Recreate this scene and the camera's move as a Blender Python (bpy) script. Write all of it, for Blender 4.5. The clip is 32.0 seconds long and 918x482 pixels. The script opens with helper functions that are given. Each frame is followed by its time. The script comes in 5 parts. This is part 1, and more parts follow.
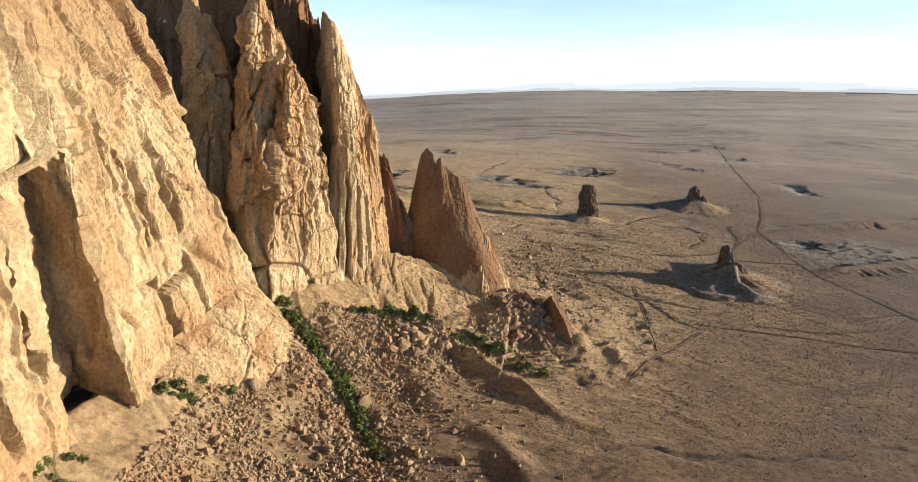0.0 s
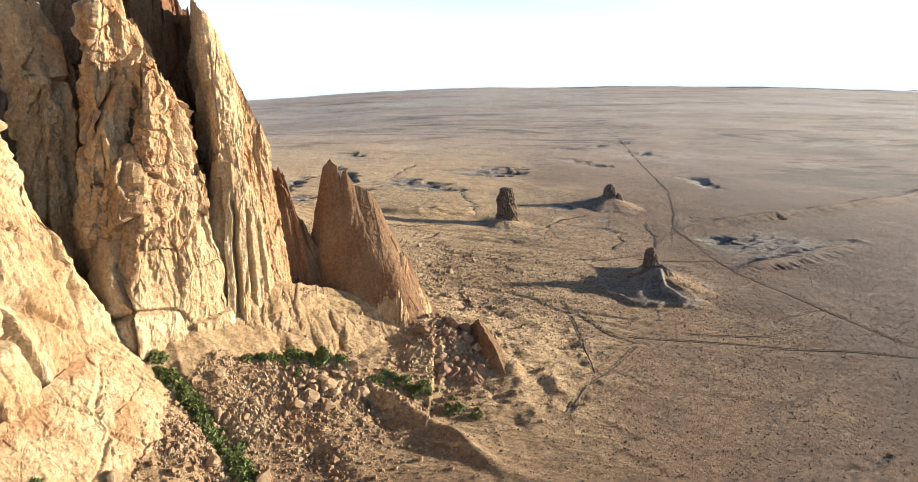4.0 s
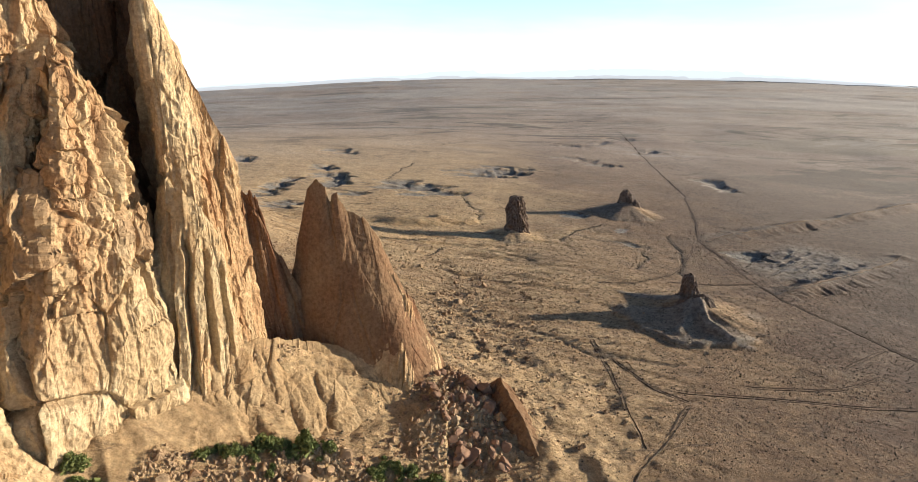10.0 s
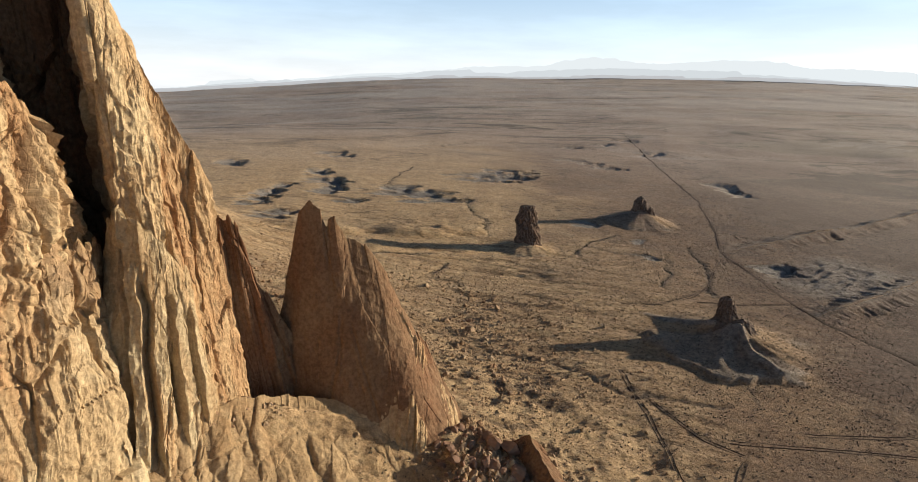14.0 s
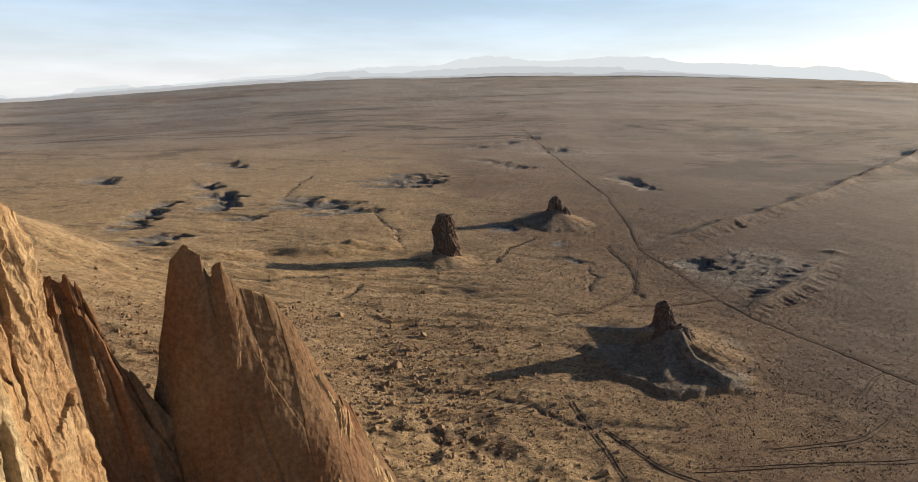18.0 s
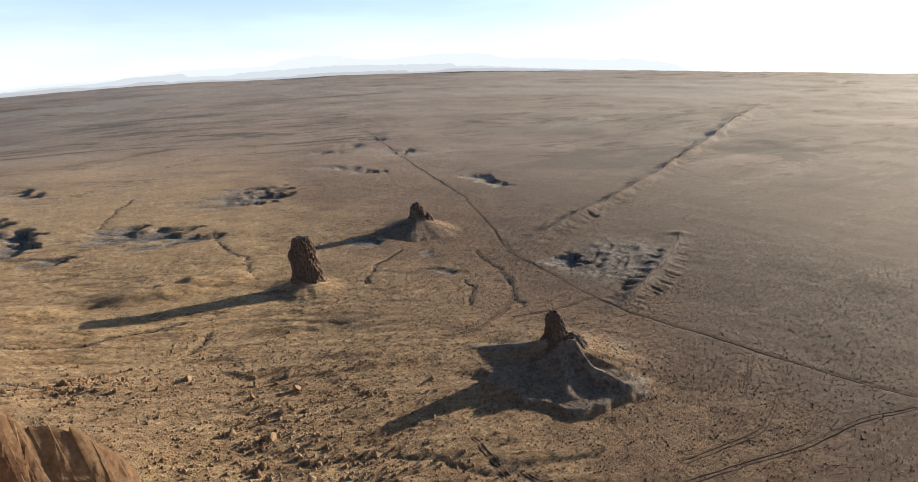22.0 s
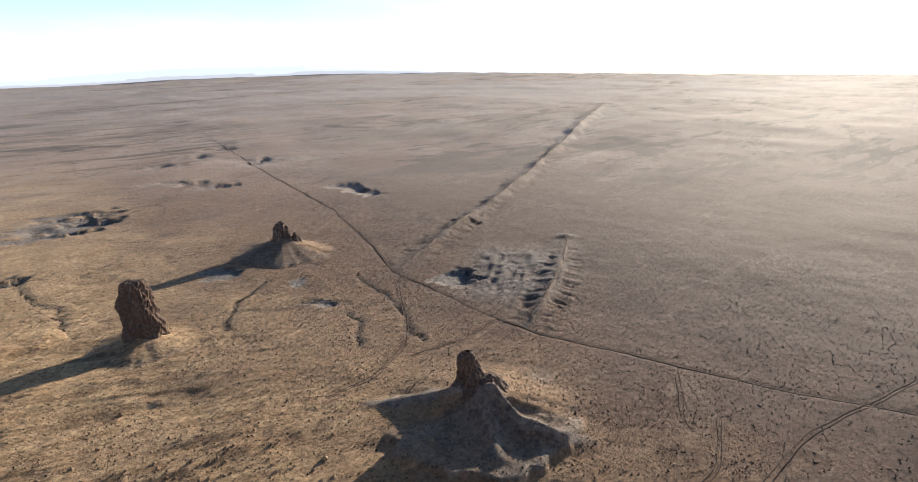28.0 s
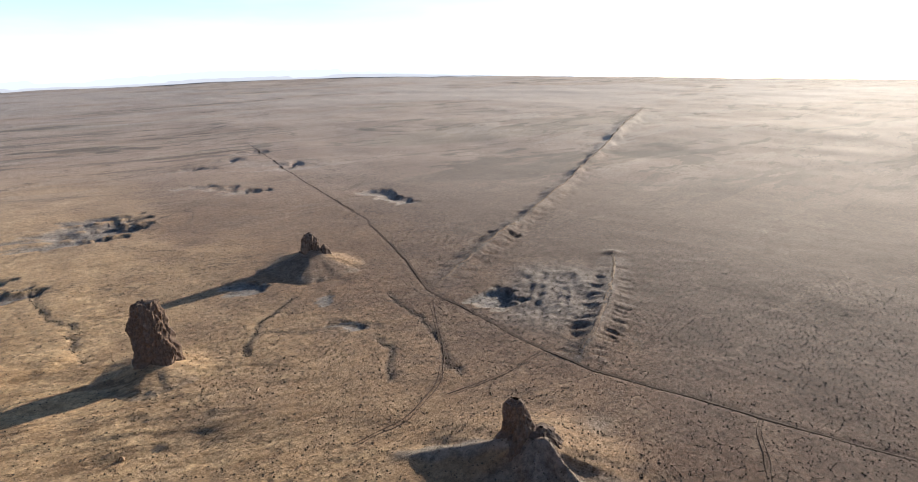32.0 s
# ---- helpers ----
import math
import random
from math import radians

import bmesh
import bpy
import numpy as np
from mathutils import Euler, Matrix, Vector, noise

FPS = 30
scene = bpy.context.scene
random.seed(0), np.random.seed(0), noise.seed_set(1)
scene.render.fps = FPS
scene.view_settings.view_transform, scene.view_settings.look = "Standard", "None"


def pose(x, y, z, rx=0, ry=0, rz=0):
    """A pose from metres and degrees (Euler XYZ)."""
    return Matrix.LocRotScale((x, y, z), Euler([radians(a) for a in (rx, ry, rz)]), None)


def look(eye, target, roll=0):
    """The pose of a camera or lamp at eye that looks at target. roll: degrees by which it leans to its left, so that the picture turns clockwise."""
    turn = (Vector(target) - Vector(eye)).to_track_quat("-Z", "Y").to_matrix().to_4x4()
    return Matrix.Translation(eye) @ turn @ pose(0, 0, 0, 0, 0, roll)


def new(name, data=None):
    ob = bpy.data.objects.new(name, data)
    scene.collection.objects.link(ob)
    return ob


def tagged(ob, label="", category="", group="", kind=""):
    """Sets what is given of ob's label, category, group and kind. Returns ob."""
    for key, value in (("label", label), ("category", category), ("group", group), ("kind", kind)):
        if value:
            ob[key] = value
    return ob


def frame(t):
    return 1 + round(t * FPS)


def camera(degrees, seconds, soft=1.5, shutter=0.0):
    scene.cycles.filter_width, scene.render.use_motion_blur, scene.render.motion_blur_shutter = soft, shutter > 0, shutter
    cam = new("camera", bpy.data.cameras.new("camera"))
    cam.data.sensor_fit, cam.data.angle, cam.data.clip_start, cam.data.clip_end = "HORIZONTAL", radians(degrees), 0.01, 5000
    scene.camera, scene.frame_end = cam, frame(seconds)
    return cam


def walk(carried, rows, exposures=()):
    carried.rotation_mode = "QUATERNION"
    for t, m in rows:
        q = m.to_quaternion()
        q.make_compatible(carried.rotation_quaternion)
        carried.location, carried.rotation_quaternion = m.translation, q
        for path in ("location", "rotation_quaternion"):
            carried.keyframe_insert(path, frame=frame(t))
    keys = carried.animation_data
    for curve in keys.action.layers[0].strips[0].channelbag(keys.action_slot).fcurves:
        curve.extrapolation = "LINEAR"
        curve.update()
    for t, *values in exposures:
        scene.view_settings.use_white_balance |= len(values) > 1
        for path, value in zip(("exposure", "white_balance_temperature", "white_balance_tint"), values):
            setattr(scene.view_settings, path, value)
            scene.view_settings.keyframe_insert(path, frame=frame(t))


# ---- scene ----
cam = camera(76.4, 32.0, soft=1.0)
PATH = [
    (0, (2.937, -4.241, 110.214), (2.9307, -2.3013, 109.7270), 1.92),
    (0.5, (3.467, -0.835, 110.338), (3.5190, 1.1054, 109.8557), 1.67),
    (1, (3.692, 2.736, 110.560), (3.8097, 4.6741, 110.0808), 1.51),
    (1.5, (3.633, 6.610, 110.803), (3.8058, 8.5446, 110.3256), 1.36),
    (2, (3.460, 10.640, 111.027), (3.6938, 12.5687, 110.5508), 1.31),
    (2.5, (3.360, 14.974, 111.231), (3.6231, 16.8984, 110.7534), 1.29),
    (3, (3.358, 19.399, 111.449), (3.6285, 21.3219, 110.9686), 1.18),
    (3.5, (3.440, 23.733, 111.678), (3.7186, 25.6538, 111.1944), 1.17),
    (5.5, (3.969, 40.362, 112.809), (4.2581, 42.2784, 112.3169), 1.16),
    (6, (4.018, 44.482, 113.108), (4.3101, 46.3980, 112.6133), 1.16),
    (6.5, (3.979, 48.595, 113.569), (4.2723, 50.5099, 113.0723), 1.36),
    (7, (3.947, 52.966, 114.072), (4.2416, 54.8800, 113.5716), 1.56),
    (7.5, (3.717, 57.558, 114.582), (4.0151, 59.4701, 114.0779), 1.65),
    (8, (3.395, 62.129, 115.014), (3.6948, 64.0400, 114.5078), 1.75),
    (8.5, (3.068, 66.601, 115.322), (3.3695, 68.5120, 114.8133), 1.75),
    (9, (2.747, 71.103, 115.556), (3.0513, 73.0126, 115.0442), 1.74),
    (9.5, (2.170, 75.700, 115.819), (2.4773, 77.6080, 115.3055), 1.84),
    (10, (1.779, 80.244, 115.990), (2.0897, 82.1511, 115.4742), 1.84),
    (10.5, (1.424, 84.655, 115.999), (1.7362, 86.5621, 115.4843), 1.84),
    (11, (1.196, 88.927, 115.923), (1.5084, 90.8335, 115.4071), 2.04),
    (11.5, (1.026, 93.282, 115.858), (1.3382, 95.1888, 115.3422), 1.84),
    (12, (0.741, 97.674, 115.867), (1.0557, 99.5802, 115.3498), 1.93),
    (12.5, (0.287, 102.082, 116.083), (0.6051, 103.9874, 115.5665), 1.73),
    (13, (-0.136, 106.034, 116.244), (0.1874, 107.9385, 115.7271), 1.73),
    (13.5, (-0.490, 110.221, 116.383), (-0.1660, 112.1249, 115.8651), 1.93),
    (15.5, (-0.534, 125.801, 116.464), (-0.1622, 127.6975, 115.9499), 1.39),
    (16, (-0.529, 129.609, 116.418), (-0.1132, 131.4970, 115.9042), 1.26),
    (16.5, (-0.319, 134.002, 116.278), (0.1473, 135.8786, 115.7685), 1.13),
    (17, (0.066, 138.162, 116.265), (0.5823, 140.0251, 115.7541), 0.90),
    (17.5, (0.310, 142.211, 116.348), (0.8844, 144.0576, 115.8381), 0.66),
    (18, (0.642, 146.414, 116.514), (1.2798, 148.2390, 116.0032), 0.53),
    (18.5, (0.685, 150.315, 117.027), (1.3920, 152.1158, 116.5174), -0.01),
    (19, (0.565, 154.453, 117.600), (1.3474, 156.2209, 117.0897), -0.44),
    (19.5, (1.000, 158.949, 118.028), (1.8615, 160.6796, 117.5154), -0.67),
    (20, (1.571, 163.558, 118.488), (2.5050, 165.2486, 117.9705), -1.10),
    (20.5, (2.213, 167.740, 118.727), (3.2073, 169.3960, 118.2090), -1.42),
    (21, (2.966, 171.479, 118.784), (4.0062, 173.1067, 118.2632), -1.23),
    (21.5, (3.805, 175.198, 118.867), (4.8782, 176.8039, 118.3477), -1.33),
    (22, (4.720, 179.107, 119.038), (5.8126, 180.6993, 118.5175), -1.44),
    (22.5, (5.692, 183.060, 119.245), (6.8022, 184.6397, 118.7233), -1.34),
    (23, (6.810, 186.889, 119.375), (7.9375, 188.4556, 118.8518), -1.34),
    (23.5, (8.129, 190.594, 119.450), (9.2858, 192.1389, 118.9258), -1.34),
    (24, (9.586, 194.155, 119.319), (10.7804, 195.6715, 118.7960), -1.34),
    (24.5, (11.246, 197.719, 119.132), (12.4910, 199.1947, 118.6088), -1.64),
    (25, (13.172, 201.525, 118.867), (14.4723, 202.9520, 118.3433), -1.74),
    (25.5, (15.373, 205.326, 118.613), (16.7245, 206.7032, 118.0875), -2.03),
    (26, (17.659, 208.876, 118.316), (19.0539, 210.2081, 117.7886), -2.22),
    (26.5, (20.003, 212.134, 118.082), (21.4246, 213.4376, 117.5538), -2.51),
    (28.5, (27.928, 224.744, 116.532), (29.3676, 226.0305, 116.0084), -2.00),
    (29, (30.100, 227.785, 116.431), (31.5414, 229.0688, 115.9072), -2.10),
    (29.5, (32.483, 230.823, 116.425), (33.9241, 232.1070, 115.9012), -2.00),
    (30, (34.980, 233.868, 116.506), (36.4193, 235.1555, 115.9842), -2.10),
    (30.5, (37.439, 236.872, 116.639), (38.8768, 238.1615, 116.1183), -2.10),
    (31, (39.731, 239.710, 116.791), (41.1592, 241.0113, 116.2735), -2.00),
    (31.5, (42.060, 242.680, 116.976), (43.4619, 244.0100, 116.4614), -1.91),
    (32, (44.085, 245.285, 117.167), (45.4534, 246.6512, 116.6564), -1.72),
]
walk(cam, [(t, look(eye, target, roll)) for t, eye, target, roll in PATH],
     [(0, 0.7, 6450, 10), (1, 0.8, 6450, 10), (3, 1.22, 6250, 10), (6, 1.1, 6280, 10), (9, 0.88, 6350, 10), (13, 0.5, 6550, 11), (16, 0.14, 6800, 12), (19, 0.24, 6750, 13), (21, 0.44, 6550, 13), (23, 0.52, 6350, 13), (24, 0.62, 6250, 13), (25, 0.82, 6150, 14), (29, 0.8, 6100, 15), (32, 0.85, 6100, 15)])

# ---- world, sun, exposure ----
SUN_EL, SUN_AZ = 10.1, 7.6   # degrees; azimuth from +x towards +y
world = bpy.data.worlds.new("sky")
scene.world = world
world.use_nodes = True
wt = world.node_tree
wt.nodes.clear()
sky = wt.nodes.new("ShaderNodeTexSky")
sky.sky_type, sky.sun_disc = "NISHITA", False
sky.sun_elevation, sky.sun_rotation = radians(SUN_EL), radians(90 - SUN_AZ)
sky.air_density, sky.dust_density, sky.ozone_density = 1.0, 1.0, 3.0
bg = wt.nodes.new("ShaderNodeBackground")
bg.inputs["Strength"].default_value = 0.05
wo = wt.nodes.new("ShaderNodeOutputWorld")
wt.links.new(sky.outputs[0], bg.inputs["Color"])
# pale haze low over the horizon, all round
wc = wt.nodes.new("ShaderNodeTexCoord")
wz = wt.nodes.new("ShaderNodeSeparateXYZ")
wt.links.new(wc.outputs["Generated"], wz.inputs[0])
wm = wt.nodes.new("ShaderNodeMapRange")
wm.inputs[1].default_value, wm.inputs[2].default_value = 0.0, 0.75
wm.inputs[3].default_value, wm.inputs[4].default_value = 1.0, 0.0
wt.links.new(wz.outputs[2], wm.inputs[0])
wp = wt.nodes.new("ShaderNodeMath")
wp.operation = "POWER"
wp.inputs[1].default_value = 2.6
wt.links.new(wm.outputs[0], wp.inputs[0])
# thin bright cloud streaks in the haze
wmap = wt.nodes.new("ShaderNodeMapping")
wmap.inputs["Scale"].default_value = (2.2, 2.2, 14.0)
wt.links.new(wc.outputs["Generated"], wmap.inputs[0])
wn = wt.nodes.new("ShaderNodeTexNoise")
wn.inputs["Scale"].default_value, wn.inputs["Detail"].default_value, wn.inputs["Roughness"].default_value = 1.6, 6, 0.55
wt.links.new(wmap.outputs[0], wn.inputs["Vector"])
wr = wt.nodes.new("ShaderNodeMapRange")
wr.inputs[1].default_value, wr.inputs[2].default_value = 0.42, 0.7
wr.inputs[3].default_value, wr.inputs[4].default_value = 0.93, 1.12
wt.links.new(wn.outputs[0], wr.inputs[0])
wk = wt.nodes.new("ShaderNodeMath")
wk.operation = "MULTIPLY"
wt.links.new(wp.outputs[0], wk.inputs[0])
wt.links.new(wr.outputs[0], wk.inputs[1])
haze = wt.nodes.new("ShaderNodeBackground")
wb = wt.nodes.new("ShaderNodeMapRange")
wb.inputs[1].default_value, wb.inputs[2].default_value = 0.0, 0.17
wt.links.new(wz.outputs[2], wb.inputs[0])
tint = wt.nodes.new("ShaderNodeMix")
tint.data_type = "RGBA"
tint.inputs[6].default_value, tint.inputs[7].default_value = (0.72, 0.76, 0.80, 1), (0.53, 0.77, 1.06, 1)
wt.links.new(wb.outputs[0], tint.inputs[0])
wt.links.new(tint.outputs[2], haze.inputs["Color"])
wt.links.new(wk.outputs[0], haze.inputs["Strength"])
wa = wt.nodes.new("ShaderNodeAddShader")
wt.links.new(bg.outputs[0], wa.inputs[0])
wt.links.new(haze.outputs[0], wa.inputs[1])
wt.links.new(wa.outputs[0], wo.inputs["Surface"])

lamp = bpy.data.lights.new("sun", "SUN")
lamp.energy, lamp.angle, lamp.color = 5.5, radians(0.5), (1.0, 0.875, 0.655)
sun = new("sun", lamp)
ce = math.cos(radians(SUN_EL))
sun.matrix_world = look((ce * math.cos(radians(SUN_AZ)) * 400, ce * math.sin(radians(SUN_AZ)) * 400, 400 * math.sin(radians(SUN_EL))), (0, 0, 0))


# ---- noise on arrays ----
def lattice(ix, iy, iz, seed):
    h = (ix.astype(np.int64) * 374761393 + iy.astype(np.int64) * 668265263 + iz.astype(np.int64) * 2147483647 + seed * 974711) & 0xFFFFFFFF
    h = ((h ^ (h >> 13)) * 1274126177) & 0xFFFFFFFF
    h = ((h ^ (h >> 15)) * 2246822519) & 0xFFFFFFFF
    return ((h ^ (h >> 16)) & 0xFFFFFF) / float(0xFFFFFF) * 2 - 1


def fade(f):
    return f * f * f * (f * (f * 6 - 15) + 10)


def vn2(x, y, seed=0):
    """Smooth noise, -1 to 1."""
    x, y = np.broadcast_arrays(np.asarray(x, float), np.asarray(y, float))
    ix, iy = np.floor(x), np.floor(y)
    fx, fy = fade(x - ix), fade(y - iy)
    o = np.zeros_like(ix)
    a, b = lattice(ix, iy, o, seed), lattice(ix + 1, iy, o, seed)
    c, d = lattice(ix, iy + 1, o, seed), lattice(ix + 1, iy + 1, o, seed)
    return (a + (b - a) * fx) * (1 - fy) + (c + (d - c) * fx) * fy


def vn3(x, y, z, seed=0):
    iz = np.floor(z)
    fz = fade(z - iz)
    out = 0
    for k, w in ((0, 1 - fz), (1, fz)):
        ix, iy = np.floor(x), np.floor(y)
        fx, fy = fade(x - ix), fade(y - iy)
        a, b = lattice(ix, iy, iz + k, seed), lattice(ix + 1, iy, iz + k, seed)
        c, d = lattice(ix, iy + 1, iz + k, seed), lattice(ix + 1, iy + 1, iz + k, seed)
        out = out + w * ((a + (b - a) * fx) * (1 - fy) + (c + (d - c) * fx) * fy)
    return out


def fbm2(x, y, octaves=4, seed=0):
    out, amp = 0, 1.0
    for k in range(octaves):
        out = out + amp * vn2(x * 2 ** k + 17.3 * k, y * 2 ** k - 9.1 * k, seed + k)
        amp *= 0.5
    return out


def fbm3(x, y, z, octaves=4, seed=0):
    out, amp = 0, 1.0
    for k in range(octaves):
        out = out + amp * vn3(x * 2 ** k + 7.7 * k, y * 2 ** k, z * 2 ** k - 3.1 * k, seed + k)
        amp *= 0.5
    return out


def smooth(a, b, x):
    t = np.clip((x - a) / (b - a), 0, 1)
    return t * t * (3 - 2 * t)


# the land dips towards the east: the plan is drawn on its slope, then laid to true level
# the dip is chosen so that the horizon fits the camera's view
DIP = Matrix(((0.999263, 0.000603, 0.038369), (0.000603, 0.999507, -0.031388), (-0.038369, 0.031388, 0.998771)))
DIP_ARRAY = np.array(DIP)


def lay(p):
    return np.asarray(p, float) @ DIP_ARRAY.T


# ---- materials ----
def mat_new(name):
    m = bpy.data.materials.new(name)
    m.use_nodes = True
    t = m.node_tree
    b = t.nodes["Principled BSDF"]
    return m, t, b


def nd(t, kind, **inputs):
    n = t.nodes.new(kind)
    for k, v in inputs.items():
        n.inputs[k].default_value = v
    return n


def mixer(t, fac, a, b, blend="MIX"):
    n = t.nodes.new("ShaderNodeMix")
    n.data_type, n.blend_type = "RGBA", blend
    for sock, v in ((n.inputs[0], fac), (n.inputs[6], a), (n.inputs[7], b)):
        if isinstance(v, bpy.types.NodeSocket):
            t.links.new(v, sock)
        elif isinstance(v, (int, float)):
            sock.default_value = v
        else:
            sock.default_value = (*v, 1)
    return n.outputs[2]


def ramp(t, src, lo, hi):
    n = t.nodes.new("ShaderNodeMapRange")
    n.interpolation_type = "SMOOTHSTEP"
    n.inputs[1].default_value, n.inputs[2].default_value = lo, hi
    t.links.new(src, n.inputs[0])
    return n.outputs[0]


def noise_tex(t, vec, scale, detail=6, rough=0.6, dist=0.0):
    n = nd(t, "ShaderNodeTexNoise", Scale=scale, Detail=detail, Roughness=rough, Distortion=dist)
    t.links.new(vec, n.inputs["Vector"])
    return n.outputs["Fac"]


def stretched(t, sx, sy, sz):
    c = t.nodes.new("ShaderNodeTexCoord")
    m = t.nodes.new("ShaderNodeMapping")
    m.inputs["Scale"].default_value = (sx, sy, sz)
    t.links.new(c.outputs["Object"], m.inputs["Vector"])
    return m.outputs["Vector"]


def rock_mat(name, base, pale, rust, dark, bump=0.6, rough=0.92, crack=0.5, brown_span=None):
    m, t, b = mat_new(name)
    v = stretched(t, 1, 1, 1)
    vert = stretched(t, 1, 1, 0.16)
    vert2 = stretched(t, 1, 1, 0.3)
    wn3 = nd(t, "ShaderNodeTexNoise", Scale=0.35, Detail=4, Roughness=0.6)
    t.links.new(v, wn3.inputs["Vector"])
    warp = wn3.outputs["Color"]
    big = ramp(t, noise_tex(t, v, 0.045, 5, 0.6, 0.4), 0.42, 0.62)
    c = mixer(t, big, base, pale)
    c = mixer(t, ramp(t, noise_tex(t, vert, 0.07, 6, 0.65, 0.6), 0.47, 0.66), c, rust)
    c = mixer(t, ramp(t, noise_tex(t, vert, 0.45, 7, 0.7), 0.56, 0.78), c, dark)
    # rust and dark tones take over with height
    if brown_span:
        place = nd(t, "ShaderNodeSeparateXYZ")
        t.links.new(v, place.inputs[0])
        up = nd(t, "ShaderNodeMath")
        up.operation = "MULTIPLY_ADD"
        up.inputs[1].default_value = 60.0
        t.links.new(noise_tex(t, vert2, 0.06, 5, 0.6), up.inputs[0])
        t.links.new(place.outputs[2], up.inputs[2])
        some = nd(t, "ShaderNodeMath")
        some.operation = "MULTIPLY"
        some.inputs[1].default_value = 0.8
        t.links.new(ramp(t, up.outputs[0], brown_span[0] + 30, brown_span[1] + 30), some.inputs[0])
        c = mixer(t, some.outputs[0], c, mixer(t, ramp(t, noise_tex(t, v, 0.14, 6, 0.65), 0.38, 0.62), rust, dark))
    fine = ramp(t, noise_tex(t, v, 0.9, 8, 0.75), 0.3, 0.72)
    c = mixer(t, 0.75, c, mixer(t, fine, (0.5, 0.46, 0.43), (1.25, 1.22, 1.2)), "MULTIPLY")
    t.links.new(c, b.inputs["Base Color"])
    b.inputs["Roughness"].default_value = rough
    b.inputs["Specular IOR Level"].default_value = 0.2
    h = nd(t, "ShaderNodeMath")
    h.operation = "ADD"
    t.links.new(noise_tex(t, vert2, 0.5, 9, 0.7), h.inputs[0])
    t.links.new(noise_tex(t, v, 1.3, 8, 0.72), h.inputs[1])
    for scale, deep in ((0.16, 1.1), (0.55, 0.55)):
        vo = nd(t, "ShaderNodeTexVoronoi", Scale=scale)
        vo.feature = "DISTANCE_TO_EDGE"
        bent = mixer(t, 0.06 / scale, vert2, warp, "ADD")
        t.links.new(bent, vo.inputs["Vector"])
        cr = nd(t, "ShaderNodeMath")
        cr.operation = "MULTIPLY_ADD"
        cr.inputs[1].default_value = deep * crack
        only = nd(t, "ShaderNodeMath")
        only.operation = "MAXIMUM"
        t.links.new(ramp(t, vo.outputs["Distance"], 0.0, 0.045), only.inputs[0])
        t.links.new(ramp(t, noise_tex(t, v, 0.11, 4, 0.6), 0.56, 0.44), only.inputs[1])
        t.links.new(only.outputs[0], cr.inputs[0])
        t.links.new(h.outputs[0], cr.inputs[2])
        h = cr
    bp = nd(t, "ShaderNodeBump", Strength=bump, Distance=0.85)
    t.links.new(h.outputs[0], bp.inputs["Height"])
    t.links.new(bp.outputs[0], b.inputs["Normal"])
    return m


ROCK = rock_mat("tan_breccia", (0.45, 0.335, 0.20), (0.55, 0.45, 0.295), (0.42, 0.265, 0.14), (0.27, 0.18, 0.11), 0.6, 0.92, 0.4)
ROCK_HIGH = rock_mat("tan_breccia_brown_top", (0.45, 0.335, 0.20), (0.55, 0.45, 0.295), (0.41, 0.265, 0.145), (0.29, 0.19, 0.115), 0.6, 0.92, 0.4, (95, 135))
ROCK_FOOT = rock_mat("tan_breccia_pale_foot", (0.47, 0.35, 0.21), (0.58, 0.475, 0.315), (0.41, 0.265, 0.145), (0.29, 0.19, 0.115), 0.6, 0.92, 0.38, (52, 78))
# red-brown rock, darkened: shade on fins and back wall is in the colour
SHADED_REDROCK = rock_mat("shaded_red_brown_breccia", (0.20, 0.118, 0.068), (0.235, 0.153, 0.092), (0.195, 0.10, 0.055), (0.12, 0.072, 0.046), 0.22, 0.92, 0.1)
CLAY = rock_mat("tan_clay", (0.33, 0.23, 0.13), (0.39, 0.285, 0.17), (0.30, 0.195, 0.105), (0.23, 0.155, 0.09), 0.22, 0.92, 0.0)
BROWNROCK = rock_mat("brown_breccia", (0.47, 0.335, 0.195), (0.58, 0.45, 0.28), (0.39, 0.235, 0.125), (0.23, 0.145, 0.085), 0.6, 0.92, 0.38)
DARKROCK = rock_mat("dark_volcanic_rock", (0.145, 0.105, 0.085), (0.20, 0.15, 0.12), (0.15, 0.10, 0.07), (0.07, 0.055, 0.047))
REDSTONE = rock_mat("red_boulder_stone", (0.27, 0.165, 0.115), (0.34, 0.23, 0.16), (0.27, 0.14, 0.095), (0.16, 0.10, 0.075), 0.5)
STONE = rock_mat("boulder_stone", (0.34, 0.235, 0.15), (0.42, 0.32, 0.21), (0.32, 0.19, 0.115), (0.20, 0.135, 0.09), 0.5)


